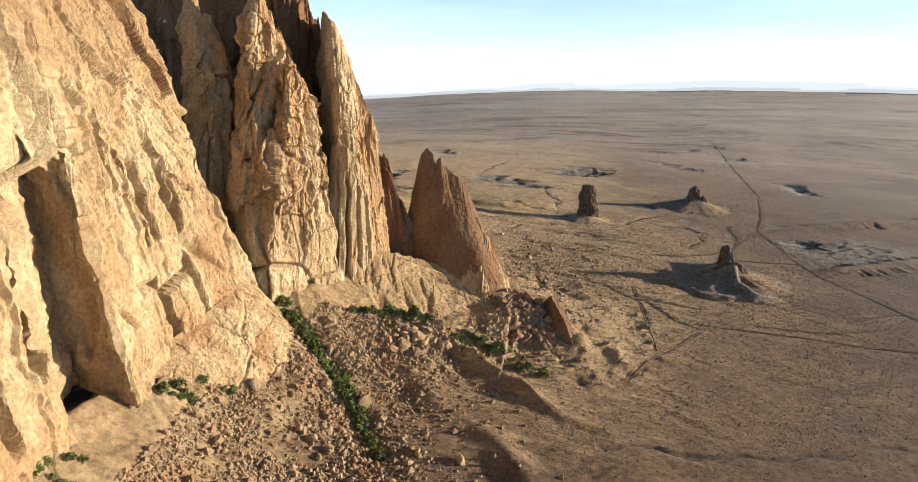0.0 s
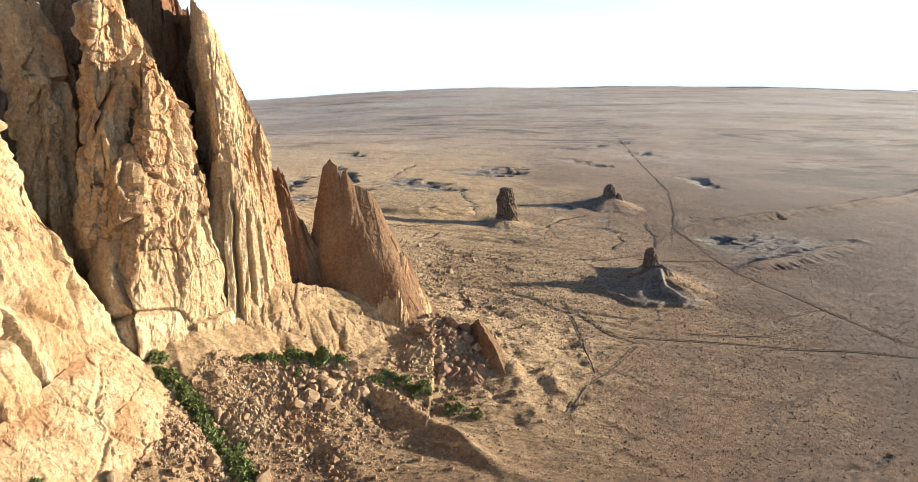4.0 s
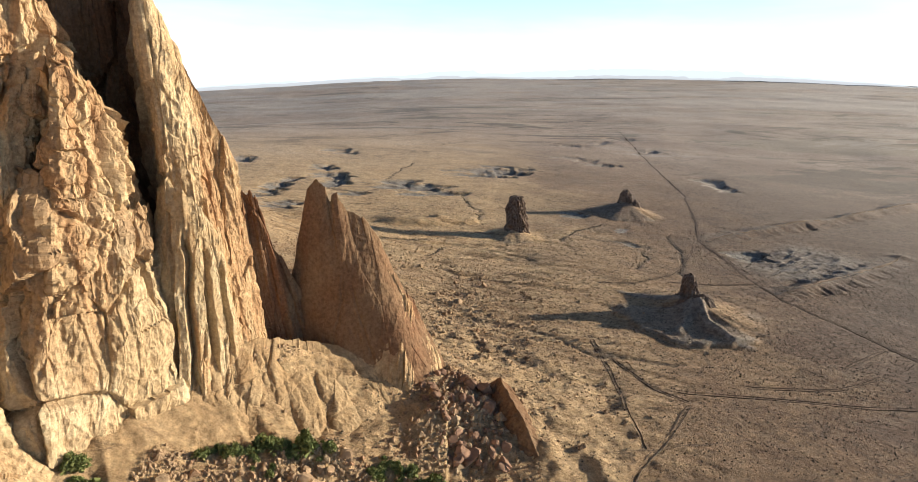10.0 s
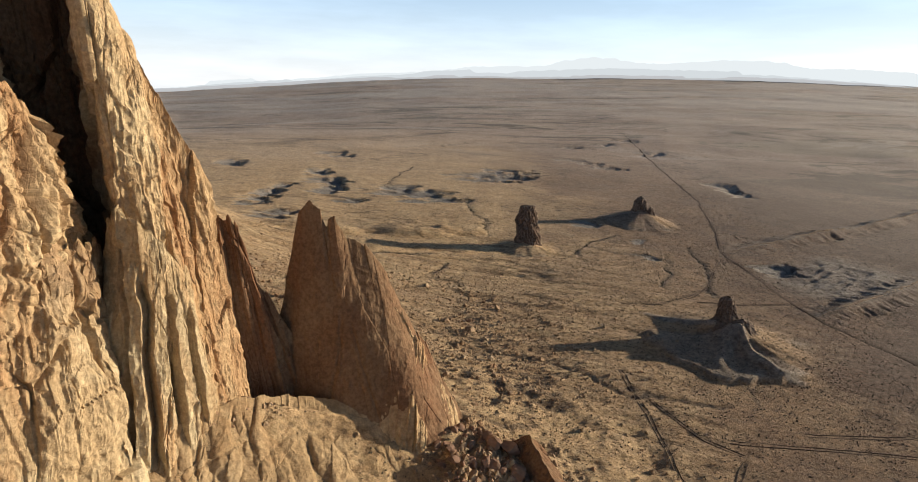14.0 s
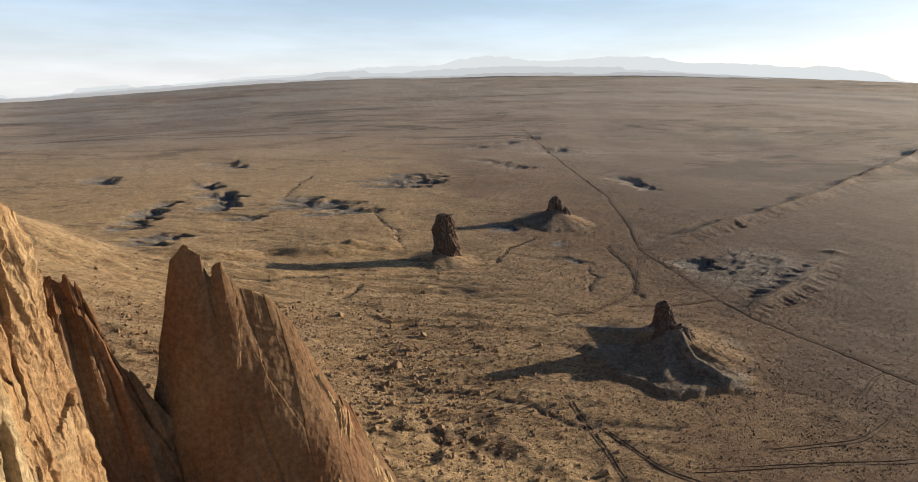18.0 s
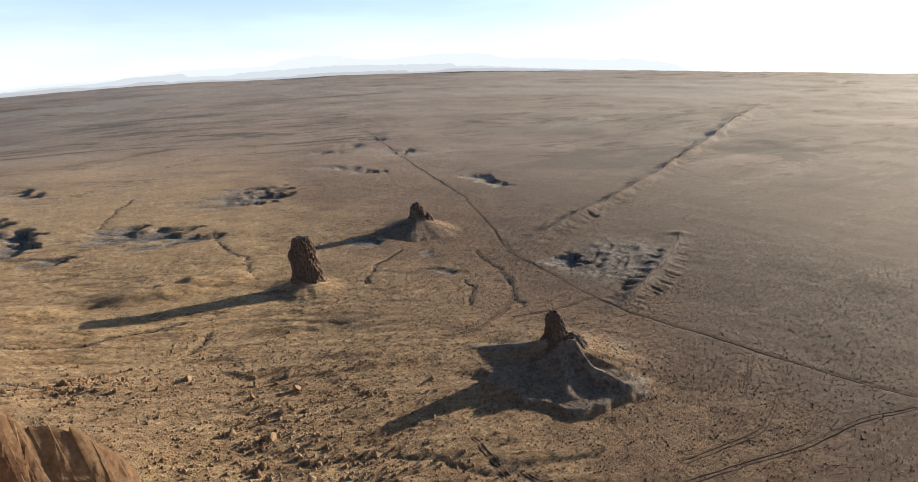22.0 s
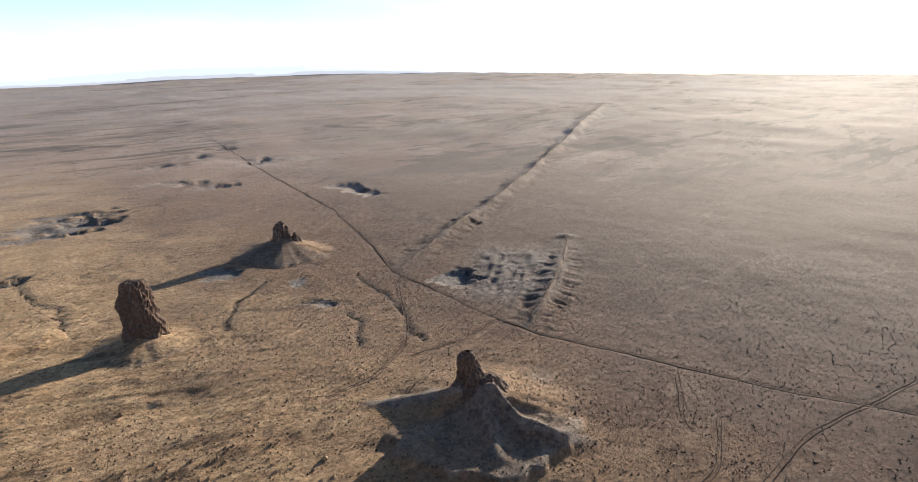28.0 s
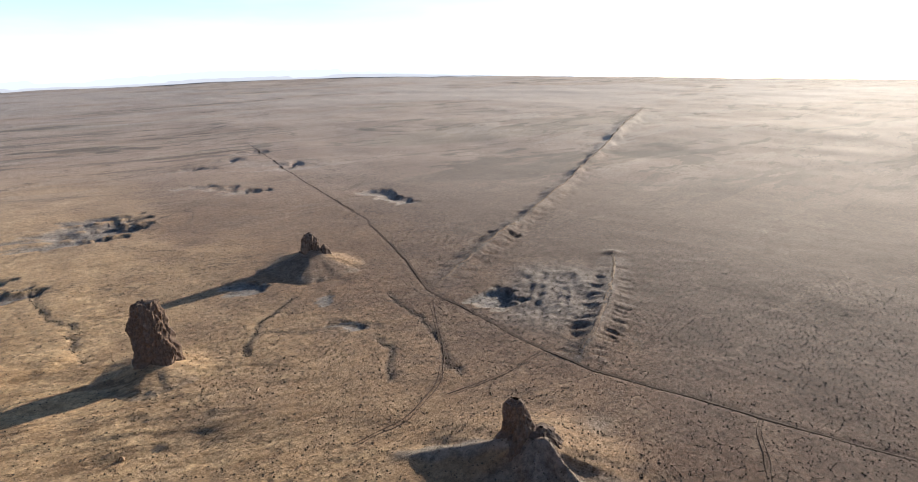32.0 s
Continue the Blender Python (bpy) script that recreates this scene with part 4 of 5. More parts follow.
# pale wall
part("cliff_face", ridge_mesh("cliff_face",
     [(-84, 30, 24), (-84, 70, 24), (-85, 98, 26), (-86, 115, 27), (-95, 119, 28), (-100, 137.5, 28), (-81, 132.5, 26), (-81, 140, 28), (-83, 152, 29), (-80, 166, 29), (-78, 180, 30), (-75, 195, 32), (-75, 204, 33), (-86, 214, 32), (-100, 222, 32)],
     [(-120, 30, 150), (-110, 70, 150), (-106, 97, 150), (-105, 113, 148), (-107, 119, 147), (-115, 136, 146), (-105, 134, 146), (-111, 143, 145), (-114, 153, 145), (-116, 166, 143), (-118, 180, 140), (-118, 194, 136), (-116, 204, 131), (-118, 208, 130), (-124, 212, 132)],
     [(-170, 30, 24), (-170, 70, 24), (-170, 97, 26), (-170, 113, 27), (-170, 119, 27), (-170, 134, 28), (-170, 136, 26), (-170, 144, 28), (-170, 152, 29), (-170, 166, 29), (-170, 180, 30), (-168, 195, 32), (-160, 204, 33), (-140, 220, 32), (-130, 224, 32)],
     540, 290, ROCK_HIGH, 100, saw=2.6, tall=2.6, amp=2.3, jag=3, bulge=0.95, col=5.0, colamp=1.3, chunk=1.3, small=1.1, knob=0.4, calm=(48, 85), fill=([3, 4, 5, 5.7, 6], [0, 9, 16, 11, 0], 84), notches=[(161, 164, 56, 86, 5), (166, 168.5, 57, 80, 4), (159, 162, 28, 48, 5), (111, 114, 40, 62, 5), (98, 101, 30, 52, 5), (178, 180, 60, 84, 4)]), massif, "pale tan cliff face with vertical cracks")
part("buttress", ridge_mesh("buttress",
     [(-112, 236, 32), (-108, 224, 32), (-101, 220, 32), (-94, 222, 32), (-90, 236, 32)],
     [(-110, 238, 128), (-108, 232, 134), (-104, 229, 134), (-101, 230, 126), (-100, 238, 122)],
     [(-112, 262, 32), (-108, 262, 32), (-102, 262, 32), (-96, 262, 32), (-92, 262, 32)],
     200, 220, BROWNROCK, 200, saw=4.0, chunk=1.3, amp=2.5, jag=4, col=4.0, small=1.1, knob=1.0), massif)
part("buttress", ridge_mesh("buttress",
     [(-92, 236, 30), (-86, 216, 27), (-76, 204, 28), (-68, 204, 28), (-62, 211, 28), (-55, 220, 29), (-48, 229, 29), (-52, 242, 36)],
     [(-90, 236, 86), (-86, 229, 88), (-79, 223, 84), (-71, 220, 84), (-65, 223, 82), (-60, 228, 78), (-56, 234, 74), (-58, 244, 72)],
     [(-92, 262, 30), (-88, 262, 30), (-84, 262, 30), (-78, 262, 30), (-74, 262, 30), (-70, 260, 30), (-66, 258, 30), (-64, 256, 36)],
     420, 220, ROCK_FOOT, 300, saw=2.6, chunk=1.0, tall=1.7, amp=2.0, jag=5, bulge=0.8, col=4.4, colamp=0.6, small=1.1, knob=0.6, calm=(42, 66)), massif, "tan buttress with a pale smooth foot")
part("pinnacle", ridge_mesh("pinnacle",
     [(-77, 242, 55), (-76, 228, 56), (-73, 216, 58), (-68, 212, 60), (-63, 216, 60), (-58, 226, 56), (-58, 242, 52)],
     [(-72, 242, 98), (-71.5, 233, 104), (-70, 226, 110), (-67.5, 223, 114), (-65.5, 225, 111), (-64, 231, 104), (-63.5, 242, 94)],
     [(-77, 252, 55), (-75, 253, 55), (-71, 254, 55), (-68, 254, 55), (-65, 254, 55), (-61, 253, 55), (-58, 252, 52)],
     260, 220, BROWNROCK, 330, saw=3.4, chunk=1.3, tall=1.6, spike=0.4, amp=2.4, jag=4, bulge=0.85, col=3.5, small=1.1, knob=0.9), massif, "knobby tan pinnacle")
part("pinnacle", ridge_mesh("pinnacle",
     [(-97, 246, 55), (-96, 232, 56), (-91, 219, 58), (-84, 214, 60), (-78, 218, 60), (-74, 229, 58), (-73, 246, 55)],
     [(-89, 246, 122), (-88, 238, 127), (-84, 231, 132), (-79.5, 228, 135), (-77, 230, 130), (-75.5, 236, 122), (-76, 246, 114)],
     [(-97, 254, 55), (-93, 255, 55), (-88, 256, 55), (-82, 256, 55), (-79, 256, 55), (-76, 255, 55), (-73, 254, 55)],
     280, 250, BROWNROCK, 360, saw=4.2, chunk=1.3, tall=1.6, spike=0.4, amp=2.5, jag=4, bulge=0.8, col=3.5, small=1.1, knob=1.0), massif, "knobby tan pinnacle")
part("column_tower", ridge_mesh("column_tower",
     [(-60, 272, 40), (-57, 262, 40), (-55, 254, 38), (-51.5, 246, 34), (-46.5, 241, 30), (-40, 242, 28), (-35, 246, 27), (-31, 253, 27), (-31, 260, 27), (-44, 271, 27)],
     [(-66, 272, 128), (-64, 262, 130), (-61, 252, 131), (-58.5, 245, 130), (-56, 241.5, 128), (-54.5, 242.5, 126), (-50.5, 246, 115), (-46.5, 250, 105), (-40.5, 255, 89), (-42, 264, 86)],
     [(-70, 284, 30), (-70, 284, 30), (-68, 283, 30), (-66, 282, 30), (-64, 281, 30), (-60, 280, 30), (-58, 279, 30), (-54, 278, 28), (-50, 277, 28), (-50, 275, 27)],
     420, 290, BROWNROCK, 400, tall=4.0, saw=0.7, amp=1.4, jag=1.2, bulge=1.1, col=4.0, colamp=0.8, chunk=1.2, small=0.9), massif, "tan tower with a narrow sunlit face")
part("lower_buttress", ridge_mesh("lower_buttress",
     [(-58, 244, 32), (-55, 236, 30), (-50, 232, 28), (-45, 233, 28), (-40, 237, 28), (-36, 242, 28), (-35, 250, 28)],
     [(-57, 248, 70), (-55.5, 243, 75), (-52, 240, 79), (-48, 239, 78), (-44, 241, 73), (-41, 244, 67), (-40, 251, 60)],
     [(-58, 254, 32), (-56, 255, 30), (-52, 256, 30), (-48, 256, 30), (-44, 256, 30), (-41, 256, 30), (-37, 255, 28)],
     260, 180, ROCK, 430, tall=5.0, saw=2.0, amp=0.9, jag=4, bulge=0.9, col=4.4, colamp=1.0, small=0.8, slots=[(1.75, 2.15, 24, 72, 4.5), (2.75, 3.15, 24, 66, 5), (3.75, 4.1, 24, 60, 4.5), (4.65, 4.95, 24, 56, 3.5)]), massif, "tan buttress split into narrow columns")
part("back_wall", ridge_mesh("back_wall",
     [(-150, 240, 30), (-120, 248, 30), (-104, 254, 34), (-90, 258, 36), (-78, 262, 38), (-66, 266, 40), (-56, 270, 36), (-54, 282, 30)],
     [(-150, 266, 190), (-120, 268, 176), (-104, 268, 162), (-90, 268, 154), (-80, 267, 146), (-72, 267, 136), (-66, 270, 122), (-64, 276, 104)],
     [(-150, 304, 20), (-120, 306, 20), (-104, 306, 20), (-90, 306, 20), (-80, 304, 20), (-70, 302, 20), (-62, 298, 20), (-56, 290, 24)],
     280, 220, SHADED_REDROCK, 500, saw=4.0, amp=2.6, jag=6, col=5), massif, "shaded red-brown wall behind the columns")
part("side_fin", ridge_mesh("side_fin",
     [(-56, 268, 28), (-46, 262, 30), (-36, 261, 27), (-28, 262, 22), (-20, 266, 18), (-16, 270, 16)],
     [(-52, 270, 56), (-46, 268, 66), (-41, 268, 73), (-37, 268, 74), (-31, 268, 58), (-21, 270, 38)],
     [(-58, 280, 28), (-50, 280, 26), (-40, 280, 24), (-32, 280, 20), (-26, 279, 18), (-18, 276, 16)],
     200, 200, SHADED_REDROCK, 600, amp=0.55, chunk=0.5, jag=4, col=3, spike=0.3, tall=2.0), massif, "shaded red-brown rock fin")

part("apron", ridge_mesh("apron",
     [(-94, 138, 18), (-82, 146, 17), (-68, 156, 15), (-58, 168, 14), (-53, 180, 14), (-56, 195, 15), (-65, 207, 19), (-76, 214, 24)],
     [(-98, 142, 23), (-89, 151, 26), (-84, 160, 28), (-81, 172, 29.5), (-79, 184, 31), (-78, 196, 33.5), (-79, 206, 33), (-88, 212, 31)],
     [(-106, 146, 22), (-100, 155, 22), (-96, 164, 22), (-90, 174, 22), (-88, 186, 22), (-86, 197, 22), (-86, 207, 22), (-90, 214, 22)],
     240, 120, BROWNROCK, 560, tall=0.8, amp=0.9, jag=0.3, bulge=0.7, col=9, colamp=0.3, chunk=1.1), massif, "smooth brown rock apron at the foot")

part("clay_slope", ridge_mesh("clay_slope",
     [(-56, 222, 23), (-46, 216, 20), (-31, 216, 17), (-15, 221, 14), (0, 229, 11), (11, 239, 9), (18, 250, 9)],
     [(-50, 235, 30), (-42, 240, 32.5), (-33, 249, 32), (-22, 257, 28), (-10, 261, 24), (2, 261, 20), (10, 259, 16.5)],
     [(-54, 244, 22), (-46, 250, 22), (-36, 258, 20), (-24, 264, 16), (-10, 267, 12), (4, 266, 9), (13, 263, 7)],
     320, 130, CLAY, 580, tall=0.7, amp=0.5, jag=1.5, bulge=1.3, col=7, colamp=0.2, chunk=0.8, rill=1.9, small=0.5), massif, "gullied slope of tan clay below the columns")

# free-standing fin
fin = tagged(new("rock_fin"), "tall triangular red-brown rock fin with a jagged crest", "rock fin")
part("slab", ridge_mesh("slab",
     [(-29, 276, 20), (-26, 269, 20), (-22, 266, 19), (-18, 264, 18), (-13, 262, 17), (-9, 260, 16), (-4, 258, 16), (1, 257, 15), (6, 256, 14), (12, 255, 12), (18, 255, 11), (24, 257, 9), (29, 261, 6), (32, 270, 3)],
     [(-26.5, 275, 38), (-24.5, 274, 48), (-22.6, 274, 60), (-20.3, 274, 73.5), (-17.5, 274, 76), (-14.6, 274, 74), (-13.1, 274, 69.4), (-10.7, 274, 72.6), (-7.8, 274, 67.5), (-2.9, 274, 64), (3, 274, 57), (10, 274, 43.5), (16.5, 274, 33), (27, 273, 14)],
     [(-29, 284, 18), (-27, 285, 16), (-24, 286, 15), (-20, 286, 15), (-15, 287, 14), (-11, 287, 13), (-6, 287, 13), (-1, 287, 12), (4, 286, 11), (10, 286, 10), (17, 285, 9), (24, 283, 8), (29, 280, 5), (32, 275, 3)],
     380, 220, SHADED_REDROCK, 700, amp=0.32, jag=3.0, bulge=0.9, col=9.0, colamp=0.12, chunk=0.45, spike=0.2, small=0.3, knob=0.4), fin)
# lighter rock than the slab gives the toe its sunlit tone
part("toe", ridge_mesh("toe",
     [(2, 257, 13), (8, 254, 12), (14, 252.5, 11), (20, 253, 9), (26, 256, 7), (31, 262, 4), (33, 270, 2)],
     [(4, 271, 52), (9, 271, 43), (14, 271, 35), (18, 270.5, 28), (22, 270, 22), (26, 270, 14), (29, 270, 6)],
     [(3, 280, 12), (9, 281, 11), (15, 281, 10), (20, 280, 9), (25, 279, 7), (30, 277, 4), (33, 273, 2)],
     220, 160, BROWNROCK, 760, saw=2.2, amp=1.4, chunk=0.6, jag=4.5, bulge=0.85, col=2.2, colamp=0.9), fin, "splintered lower ridge of the fin")

# leaning block by the rubble
block = tagged(new("rock_outcrop"), "small leaning rock outcrop among fallen rubble", "rock outcrop")
part("slab", ridge_mesh("slab",
     [(40, 264, 3), (40.5, 258, 3), (41.5, 250, 3), (43.5, 241, 2), (46, 233, 1.5), (49, 227, 1)],
     [(44, 263, 7), (45.6, 257, 13.5), (46.5, 250, 13), (48, 242, 11), (50, 234, 8.5), (52, 228, 3.5)],
     [(52, 265, 2), (54, 258, 2), (55, 250, 2), (56, 241, 2), (57, 233, 1.5), (56, 227, 1)],
     170, 90, SHADED_REDROCK, 800, bulge=0.4, tall=1.0, amp=1.2, jag=2.0, col=3.0, colamp=0.8, chunk=1.5, saw=1.2), block)


# ---- towers on the plain ----
def tower_mesh(name, rings, nu, nv, material, seed, amp):
    """A standing plug from rings of (height, x, y, half-width along x, half-width along y)."""
    R = np.asarray(rings, float)
    h = np.linspace(R[0, 0], R[-1, 0], nv)
    cx, cy, rx, ry = (np.interp(h, R[:, 0], R[:, i]) for i in range(1, 5))
    th = np.linspace(0, 2 * np.pi, nu, endpoint=False)[:, None]
    c, s = np.cos(th), np.sin(th)
    X, Y, Z = cx + rx * c, cy + ry * s, h + 0 * c
    size = np.minimum(rx, ry)
    d = 1.15 * amp * fbm3(X / 4.5, Y / 4.5, Z / 9, 4, seed) + 0.6 * amp * (1 - 2 * np.abs(fbm3(X / 2.6, Y / 2.6, Z / 6, 3, seed + 9)))
    d = d * np.clip(size / 4, 0.25, 1)
    P = np.stack([X + d * c, Y + d * s, Z + 0.6 * d * smooth(0.6, 1, (h - h[0]) / (h[-1] - h[0]))], -1)
    top = P[:, -1].mean(0)
    V = np.concatenate([P.reshape(-1, 3), [top]])
    me = mesh_from(name, V[:-1], grid_faces(nu, nv, True), material)
    return me


def tower(label, pieces, seed):
    ob = tagged(new("rock_tower"), label, "rock tower", "rock towers on the plain")
    for k, (nm, rings, amp) in enumerate(pieces):
        part(nm, tower_mesh(nm, rings, 110, 90, DARKROCK, seed + 31 * k, amp), ob)


tower("dark pointed volcanic plug on a grey shale cone", [
    ("spire", [(2, 168, 345, 11, 10), (7, 168, 345.5, 7.4, 7.0), (10, 168, 346, 5.4, 5.2), (13.5, 167.8, 346.7, 4.0, 4.0), (17, 167.4, 347.2, 3.0, 2.9), (19.2, 167.2, 347.3, 2.2, 2.0), (20.4, 167.2, 347.3, 0.6, 0.6)], 1.1),
    ("shoulder", [(2, 173, 340, 8, 8), (6, 172.5, 340, 6.0, 5.8), (9.2, 172, 340, 4.6, 4.2), (11.2, 171.5, 340.4, 2.6, 2.4), (12, 171.5, 340.4, 0.4, 0.4)], 0.9)], 900)
tower("tall square dark rock tower on a low mound", [
    ("plug", [(0, 109.5, 483, 8.4, 8), (5, 109.5, 483, 7.4, 7), (12, 109, 483.5, 6.8, 6.2), (18, 108.2, 484, 6.0, 5.7), (24, 107.4, 484.6, 5.3, 5.3), (27.7, 106.9, 485, 4.7, 4.7), (29, 106.6, 485, 3.6, 3.6), (29.6, 106.6, 485, 0.8, 0.8)], 1.25)], 940)
tower("dark jagged rock plug on a shale cone", [
    ("spire", [(2, 231, 567, 8, 8), (8, 231, 567, 6.2, 6.2), (14, 231, 567, 5.0, 4.8), (18, 230.6, 567, 3.9, 3.6), (20.6, 230.2, 567, 2.4, 2.2), (21.6, 230.2, 567, 0.5, 0.5)], 1.3),
    ("shoulder", [(2, 239, 562, 5, 5), (8, 238, 562, 3.6, 3.4), (12, 237.6, 562, 2.4, 2.2), (14, 237.4, 562, 0.3, 0.3)], 0.9)], 980)


# ---- loose things on the slopes ----
rng = np.random.default_rng(7)


def boulder_mesh(seed, material):
    """A broken block of stone, about one metre through."""
    r = np.random.default_rng(seed)
    bm = bmesh.new()
    bmesh.ops.create_icosphere(bm, subdivisions=2, radius=0.5)
    cuts = [Vector(v).normalized() for v in r.normal(size=(10, 3))]
    far = r.uniform(0.20, 0.38, 10)
    for v in bm.verts:
        for c, f in zip(cuts, far):
            over = v.co.dot(c) - f
            if over > 0:
                v.co -= c * over
        v.co *= 1 + 0.03 * r.normal()
    bmesh.ops.dissolve_degenerate(bm, dist=0.02, edges=bm.edges)
    me = bpy.data.meshes.new("boulder")
    bm.to_mesh(me)
    bm.free()
    me.materials.append(material)
    return me


def shrub_mesh(seed, clumps=170):
    """A low bush: a dome of small leaf clumps over a few twigs."""
    r = np.random.default_rng(seed)
    V, F = [], []
    for k in range(clumps):
        a, h = r.uniform(0, 2 * math.pi), r.uniform(0, 1) ** 0.7
        rad = 0.5 * math.sqrt(max(0.05, 1 - h * h)) * r.uniform(0.55, 1.15)
        c = np.array([rad * math.cos(a), rad * math.sin(a), 0.62 * h * r.uniform(0.8, 1.15)])
        q = c + r.normal(size=(4, 3)) * 0.085
        b = len(V)
        V += list(q)
        F += [(b, b + 1, b + 2), (b, b + 2, b + 3)]
    for k in range(5):
        a = k * 1.3
        b = len(V)
        tip = np.array([0.25 * math.cos(a), 0.25 * math.sin(a), 0.4])
        V += [np.array([0.02, 0, -0.1]), np.array([-0.02, 0.01, -0.1]), tip]
        F.append((b, b + 1, b + 2))
    return mesh_from("shrub", V, F, GREEN, laid=False)


BOULDERS = [boulder_mesh(40 + k, STONE) for k in range(9)]
RED_BOULDERS = [boulder_mesh(140 + k, REDSTONE) for k in range(7)]
SHRUBS = [shrub_mesh(70 + k) for k in range(4)]


def put_all(kind, meshes, places, label, category, group, lift, spin, low=0.8, high=1.25):
    """One object for each (x, y, size), resting on the ground."""
    q = np.asarray(places, float)
    zs = height(q[:, 0], q[:, 1])
    for (x, y, size), z in zip(q, zs):
        ob = new(kind, meshes[rng.integers(len(meshes))])
        turn = Euler(rng.uniform(0, 6.28, 3)) if spin else Euler((0, 0, rng.uniform(0, 6.28)))
        ob.matrix_world = Matrix.LocRotScale(lay([x, y, z + lift * size]), turn, size * rng.uniform(low, high, 3))
        tagged(ob, label, category, group)


def sizes(n, small, spread):
    return small + rng.exponential(spread, n)


def cloud(n, x, y, sx, sy, small, spread):
    return np.stack([x + rng.normal(size=n) * sx, y + rng.normal(size=n) * sy, sizes(n, small, spread)], -1)


def slope_places(n, small, spread, reach=34):
    y = rng.uniform(105, 254, n)
    x = -74 + 32 * smooth(150, 245, y) + np.abs(rng.normal(size=n)) * reach
    bare = to_line(x, y, CLAY_LINE)[0] < 14 + rng.normal(size=n)
    x = np.where(bare, x - 0.3 * np.abs(x + 60), x)
    y = np.where(bare, 105 + 95 * rng.uniform(size=n), y)
    return np.stack([x, y, sizes(n, small, spread)], -1)


put_all("boulder", RED_BOULDERS, np.stack([rng.uniform(19, 43, 115), rng.uniform(224, 265, 115), sizes(115, 1.6, 1.2)], -1), "dark reddish boulder in a rubble heap", "boulder", "rubble heap", 0.16, True)
put_all("boulder", BOULDERS, cloud(55, -13, 210, 8, 5, 1.5, 1.2), "angular tan boulder in a cluster on the slope", "boulder", "fallen boulders", 0.16, True)
BIG = [(-61, 163, 4.6), (-82, 147, 4.0), (-15, 212, 5.0), (-11, 208, 4.2), (-20, 206, 3.8), (-36, 155, 4.2), (-52, 163, 3.2), (-62, 137, 3.6), (-40, 150, 4.2), (-34, 148, 3.4), (66, 388, 4.6), (64, 375, 3.4), (-5, 220, 4.4), (-9, 216, 3.4), (-1, 214, 2.6), (-44, 152, 3.4), (-30, 152, 3.0)]
put_all("boulder", BOULDERS, BIG, "large tan boulder lying on the slope", "boulder", "fallen boulders", 0.18, True)
put_all("boulder", BOULDERS, slope_places(115, 1.1, 0.8), "angular tan boulder lying on the slope", "boulder", "fallen boulders", 0.16, True)

GULLY = [(-66, 206), (-52, 195), (-38, 180), (-30, 169), (-20, 149)]
u = rng.uniform(0, 3.999, 110)
gx = np.interp(u, range(5), [p[0] for p in GULLY]) + rng.normal(size=110) * 1.3
gy = np.interp(u, range(5), [p[1] for p in GULLY]) + rng.normal(size=110) * 1.3
put_all("shrub", SHRUBS, np.stack([gx, gy, rng.uniform(2.0, 4.4, 110)], -1), "dense dark green desert shrub in a gully", "shrub", "green shrubs below the cliff", -0.02, False)
for cx, cy, sx, sy, cnt in ((-32, 216, 4, 1.5, 22), (-22, 219.5, 4, 1.5, 22), (-12, 222, 3, 1.5, 12), (8, 219.5, 4, 2, 26), (18, 215, 4, 2, 16), (33, 206, 5, 2, 12), (-70, 160, 5, 3, 14), (-86, 104, 4, 4, 18), (-78, 147, 4, 2.5, 10)):
    put_all("shrub", SHRUBS, cloud(cnt, cx, cy, sx, sy, 1.5, 0.8), "low bright green desert shrub", "shrub", "green shrubs below the cliff", -0.02, False)


# ---- scree and sage: too many to count ----
def scatter(name, xs, ys, sizes, material, label, category, flat=0.7, sink=0.1, open_under=False):
    """Small lumps of eight faces, uneven, on the ground, in one mesh."""
    n = len(xs)
    zs = height(xs, ys)
    base = np.array([(1, 0, 0), (0, 1, 0), (-1, 0, 0), (0, -1, 0), (0, 0, 1), (0, 0, -0.6)], float)[:5 if open_under else 6]
    tri = np.array([(0, 1, 4), (1, 2, 4), (2, 3, 4), (3, 0, 4), (1, 0, 5), (2, 1, 5), (3, 2, 5), (0, 3, 5)])[:4 if open_under else 8]
    ang = rng.uniform(0, 6.28, n)
    c, s = np.cos(ang), np.sin(ang)
    b = base[None] * rng.uniform(0.65, 1.35, (n, len(base), 1)) * sizes[:, None, None] * np.array([0.5, 0.5, 0.5 * flat])
    X = b[..., 0] * c[:, None] - b[..., 1] * s[:, None] + xs[:, None]
    Y = b[..., 0] * s[:, None] + b[..., 1] * c[:, None] + ys[:, None]
    Z = b[..., 2] + zs[:, None] + (sizes * sink)[:, None]
    V = np.stack([X, Y, Z], -1).reshape(-1, 3)
    F = (tri[None] + len(base) * np.arange(n)[:, None, None]).reshape(-1, 3)
    ob = new(name, mesh_from(name, V, F, material))
    return tagged(ob, label, category, kind="stuff")


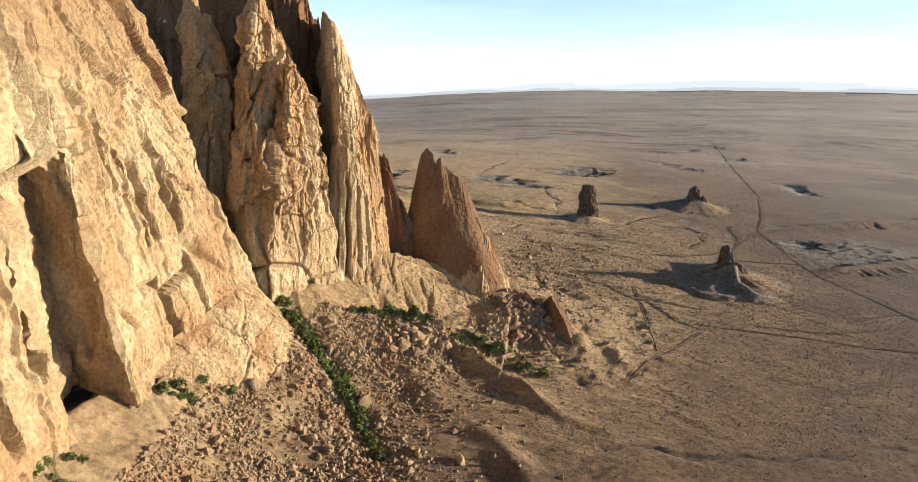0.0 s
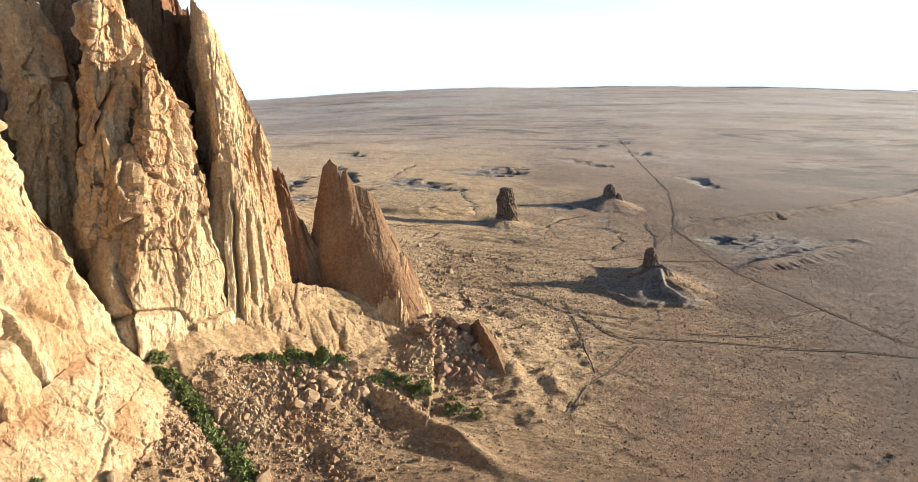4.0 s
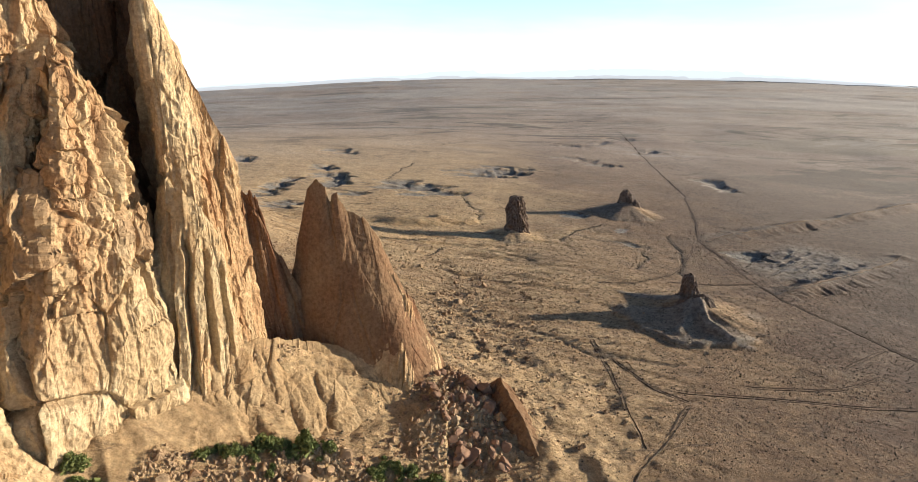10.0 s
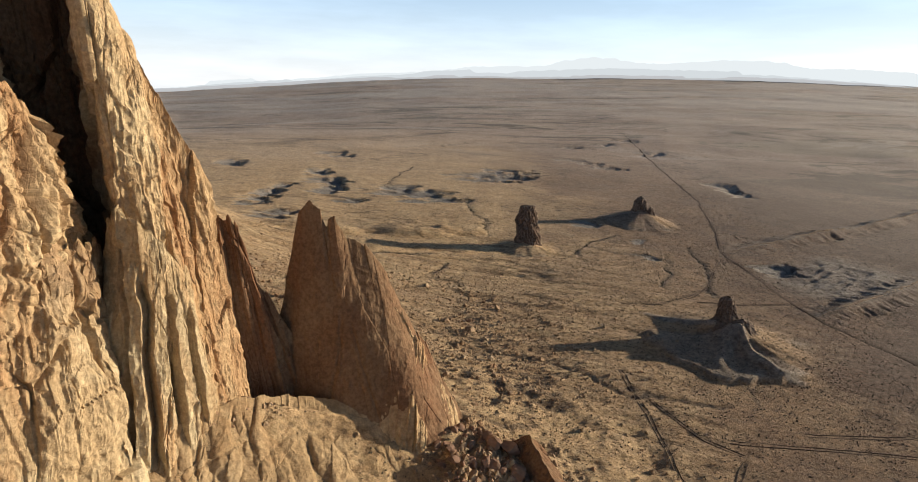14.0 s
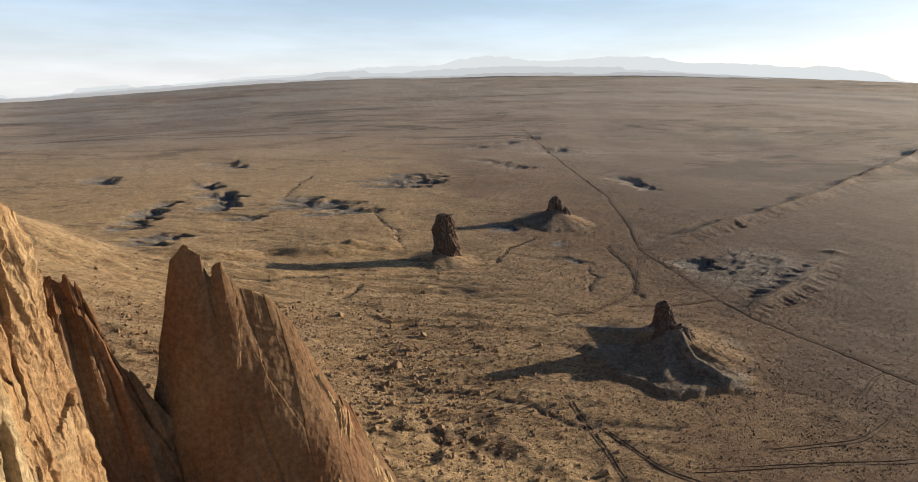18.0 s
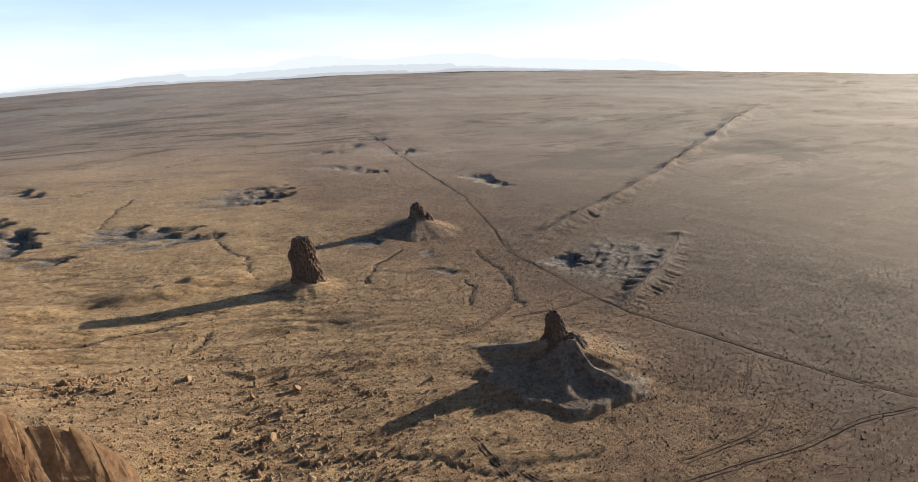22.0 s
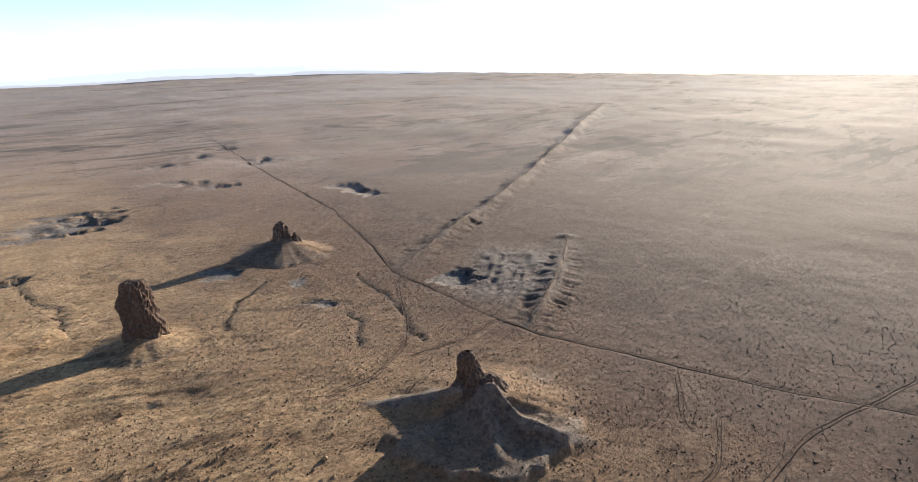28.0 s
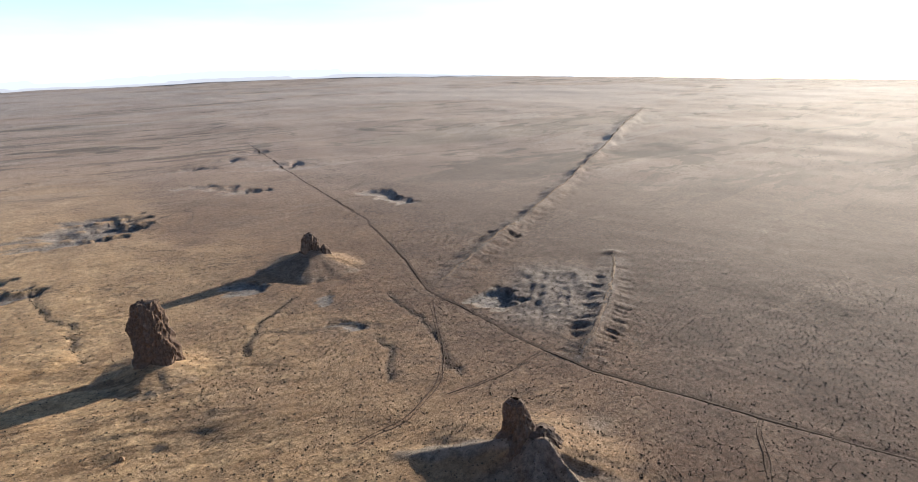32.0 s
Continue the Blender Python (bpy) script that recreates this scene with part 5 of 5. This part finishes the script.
def rocks(places, label):
    """Many broken blocks lying on the ground, in one mesh."""
    V, F, n = [], [], 0
    zs = height(places[:, 0], places[:, 1])
    for (x, y, size), z in zip(places, zs):
        r = boulder_shape[rng.integers(len(boulder_shape))]
        turn = np.array(Euler(rng.uniform(0, 6.28, 3)).to_matrix())
        V.append(r[0] @ turn.T * size * rng.uniform(0.8, 1.25, 3) + np.array([x, y, z + 0.14 * size]))
        F.append(r[1] + n)
        n += len(r[0])
    ob = new("fallen_rocks", mesh_from("fallen_rocks", np.concatenate(V), np.concatenate(F), STONE))
    tagged(ob, label, "rocks", kind="stuff")


boulder_shape = []
for me in BOULDERS:
    me.calc_loop_triangles()
    boulder_shape.append((np.array([v.co[:] for v in me.vertices]), np.array([p.vertices[:] for p in me.loop_triangles])))
rocks(slope_places(420, 0.8, 0.6), "angular tan rocks strewn over the slope")
rocks(cloud(150, 44, 330, 15, 34, 0.9, 0.8), "rough brown rocks on the sandy plain")
rocks(cloud(130, -2, 410, 12, 8, 0.8, 0.7), "dark brown rubble on the sandy slope")
rocks(cloud(150, -45, 345, 24, 40, 0.7, 0.6), "brown rocks strewn over the slope behind the fin")
rocks(np.concatenate([cloud(160, 31, 245, 8, 12, 0.8, 0.5), cloud(90, -14, 211, 9, 6, 0.8, 0.5)]), "broken rocks between the fallen boulders")

q = slope_places(26000, 0.35, 0.42)
keep = vn2(q[:, 0] / 12, q[:, 1] / 12, 77) + 0.5 * rng.normal(size=len(q)) > -0.1
q = q[keep]
scatter("scree", q[:, 0], q[:, 1], q[:, 2], STONE, "small broken stones strewn over the slope", "scree", 0.9)
q = np.concatenate([cloud(1800, 32, 244, 9, 13, 0.4, 0.5), cloud(900, -14, 209, 11, 8, 0.4, 0.5)])
scatter("scree", q[:, 0], q[:, 1], q[:, 2], STONE, "broken stones between the fallen boulders", "scree", 0.9)
q = np.concatenate([cloud(4500, 52, 335, 30, 46, 0.3, 0.35), cloud(2500, -45, 350, 30, 45, 0.3, 0.35)])
scatter("scree", q[:, 0], q[:, 1], q[:, 2], STONE, "small brown stones strewn over the plain", "scree", 0.9)
m = 110000
xs, ys = rng.uniform(-20, 470, m), rng.uniform(120, 640, m)
d = np.hypot(xs - 200, ys - 320)
keep = (rng.uniform(size=m) < 1.15 - d / 330) & (vn2(xs / 30, ys / 30, 78) + 0.8 * rng.normal(size=m) > -0.6)
scatter("sagebrush", xs[keep], ys[keep], 0.26 + 0.62 * rng.uniform(size=keep.sum()) ** 3, SAGE, "small grey-brown sagebrush tufts dotting the plain", "sagebrush", 1.1, 0.0, True)


# dark brush lining the dry washes
tx, ty = [], []
for line in WASHES[:7]:
    p = np.asarray(line, float)
    L = np.r_[0, np.cumsum(np.linalg.norm(np.diff(p, axis=0), axis=1))]
    far = np.arange(0, L[-1], 0.7)
    x, y = np.interp(far, L, p[:, 0]), np.interp(far, L, p[:, 1])
    for k in range(3):
        shift = 4 * fbm2(x / 16, y / 16, 4, 81)
        x, y = np.interp(far, L, p[:, 0]) - shift, np.interp(far, L, p[:, 1]) - 0.8 * shift
    some = vn2(far / 12, 0 * far, 83) > -0.75 + 0.3 * rng.normal(size=len(far))
    tx.append((x + 0.45 * rng.normal(size=len(far)))[some])
    ty.append((y + 0.45 * rng.normal(size=len(far)))[some])
tx, ty = np.concatenate(tx), np.concatenate(ty)
scatter("sagebrush", tx, ty, (0.35 + 0.6 * rng.uniform(size=len(tx)) ** 2) * (1 + np.hypot(tx, ty - 200) / 900), SAGE, "dark brush lining the dry washes", "sagebrush", 1.1, 0.0, True)


# ---- far mountains, with haze put into their glow ----
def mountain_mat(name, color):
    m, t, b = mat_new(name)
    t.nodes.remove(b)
    # flat emission paints the haze over the distance
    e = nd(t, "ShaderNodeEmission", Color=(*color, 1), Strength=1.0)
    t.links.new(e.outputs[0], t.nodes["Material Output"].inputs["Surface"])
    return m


def far_range(R, share, least, color, seed, label):
    az = np.radians(np.linspace(70, -72, 800))
    deg = np.degrees(az)
    peak = 92 * np.exp(-((deg + 21) / 4.2) ** 2) + 46 * np.exp(-((deg + 13) / 5) ** 2) + 78 * smooth(-24, -34, deg) * smooth(-62, -46, deg)
    peak = share * peak * (1 + 0.10 * fbm2(deg / 1.3, 0 * deg, 4, seed)) + least * (1 + 0.35 * smooth(-0.2, 0.2, vn2(deg / 4, 0 * deg, seed + 3))) + 3 * fbm2(deg / 0.5, 0 * deg, 3, seed + 6)
    peak = (peak + 60) * smooth(-71, -50, deg) - 60
    x, y = 20 - R * np.sin(az), 150 + R * np.cos(az)
    sky_el = np.interp(deg, [-90, -60, -50, -36, -25, -15, -10, 0, 7, 13, 18, 40], [-0.6, -0.2, 0.1, 0.9, 1.0, 0.5, 0.5, -0.1, -0.9, -1.5, -2.0, -1.0])
    base = 108 + R * np.tan(np.radians(sky_el))
    V = np.stack([np.stack([x, y, base - 160], -1), np.stack([x, y, base + peak * 0.5], -1), np.stack([x + 30 * np.sin(az), y - 30 * np.cos(az), base + peak], -1)], 1)
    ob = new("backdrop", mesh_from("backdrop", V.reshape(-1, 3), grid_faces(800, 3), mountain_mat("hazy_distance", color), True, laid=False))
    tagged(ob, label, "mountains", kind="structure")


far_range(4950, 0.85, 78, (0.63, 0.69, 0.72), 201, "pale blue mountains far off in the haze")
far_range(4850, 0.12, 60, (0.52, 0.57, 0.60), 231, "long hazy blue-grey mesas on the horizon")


def rim_cover():
    """Low glowing mesas, added to cover the dark rim of the plain."""
    az = np.radians(np.linspace(60, -66, 900))
    deg = np.degrees(az)
    x, y = 95 - 4240 * np.sin(az), 310 + 4240 * np.cos(az)
    z = height(x, y)
    up = 13 + 9 * smooth(-0.1, 0.15, vn2(deg / 3.5, 0 * deg, 281)) + 2 * fbm2(deg / 0.7, 0 * deg, 3, 284)
    up = (up + 6) * smooth(-56, -36, deg) - 6
    V = np.stack([np.stack([x, y, z - 25], -1), np.stack([x, y, z + 0.5 * up], -1), np.stack([x + 12 * np.sin(az), y - 12 * np.cos(az), z + up], -1)], 1)
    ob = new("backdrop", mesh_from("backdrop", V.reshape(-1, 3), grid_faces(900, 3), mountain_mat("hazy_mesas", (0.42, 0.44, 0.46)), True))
    tagged(ob, "low grey mesa band added to hide the rim of the plain", "mesas", kind="structure")


rim_cover()
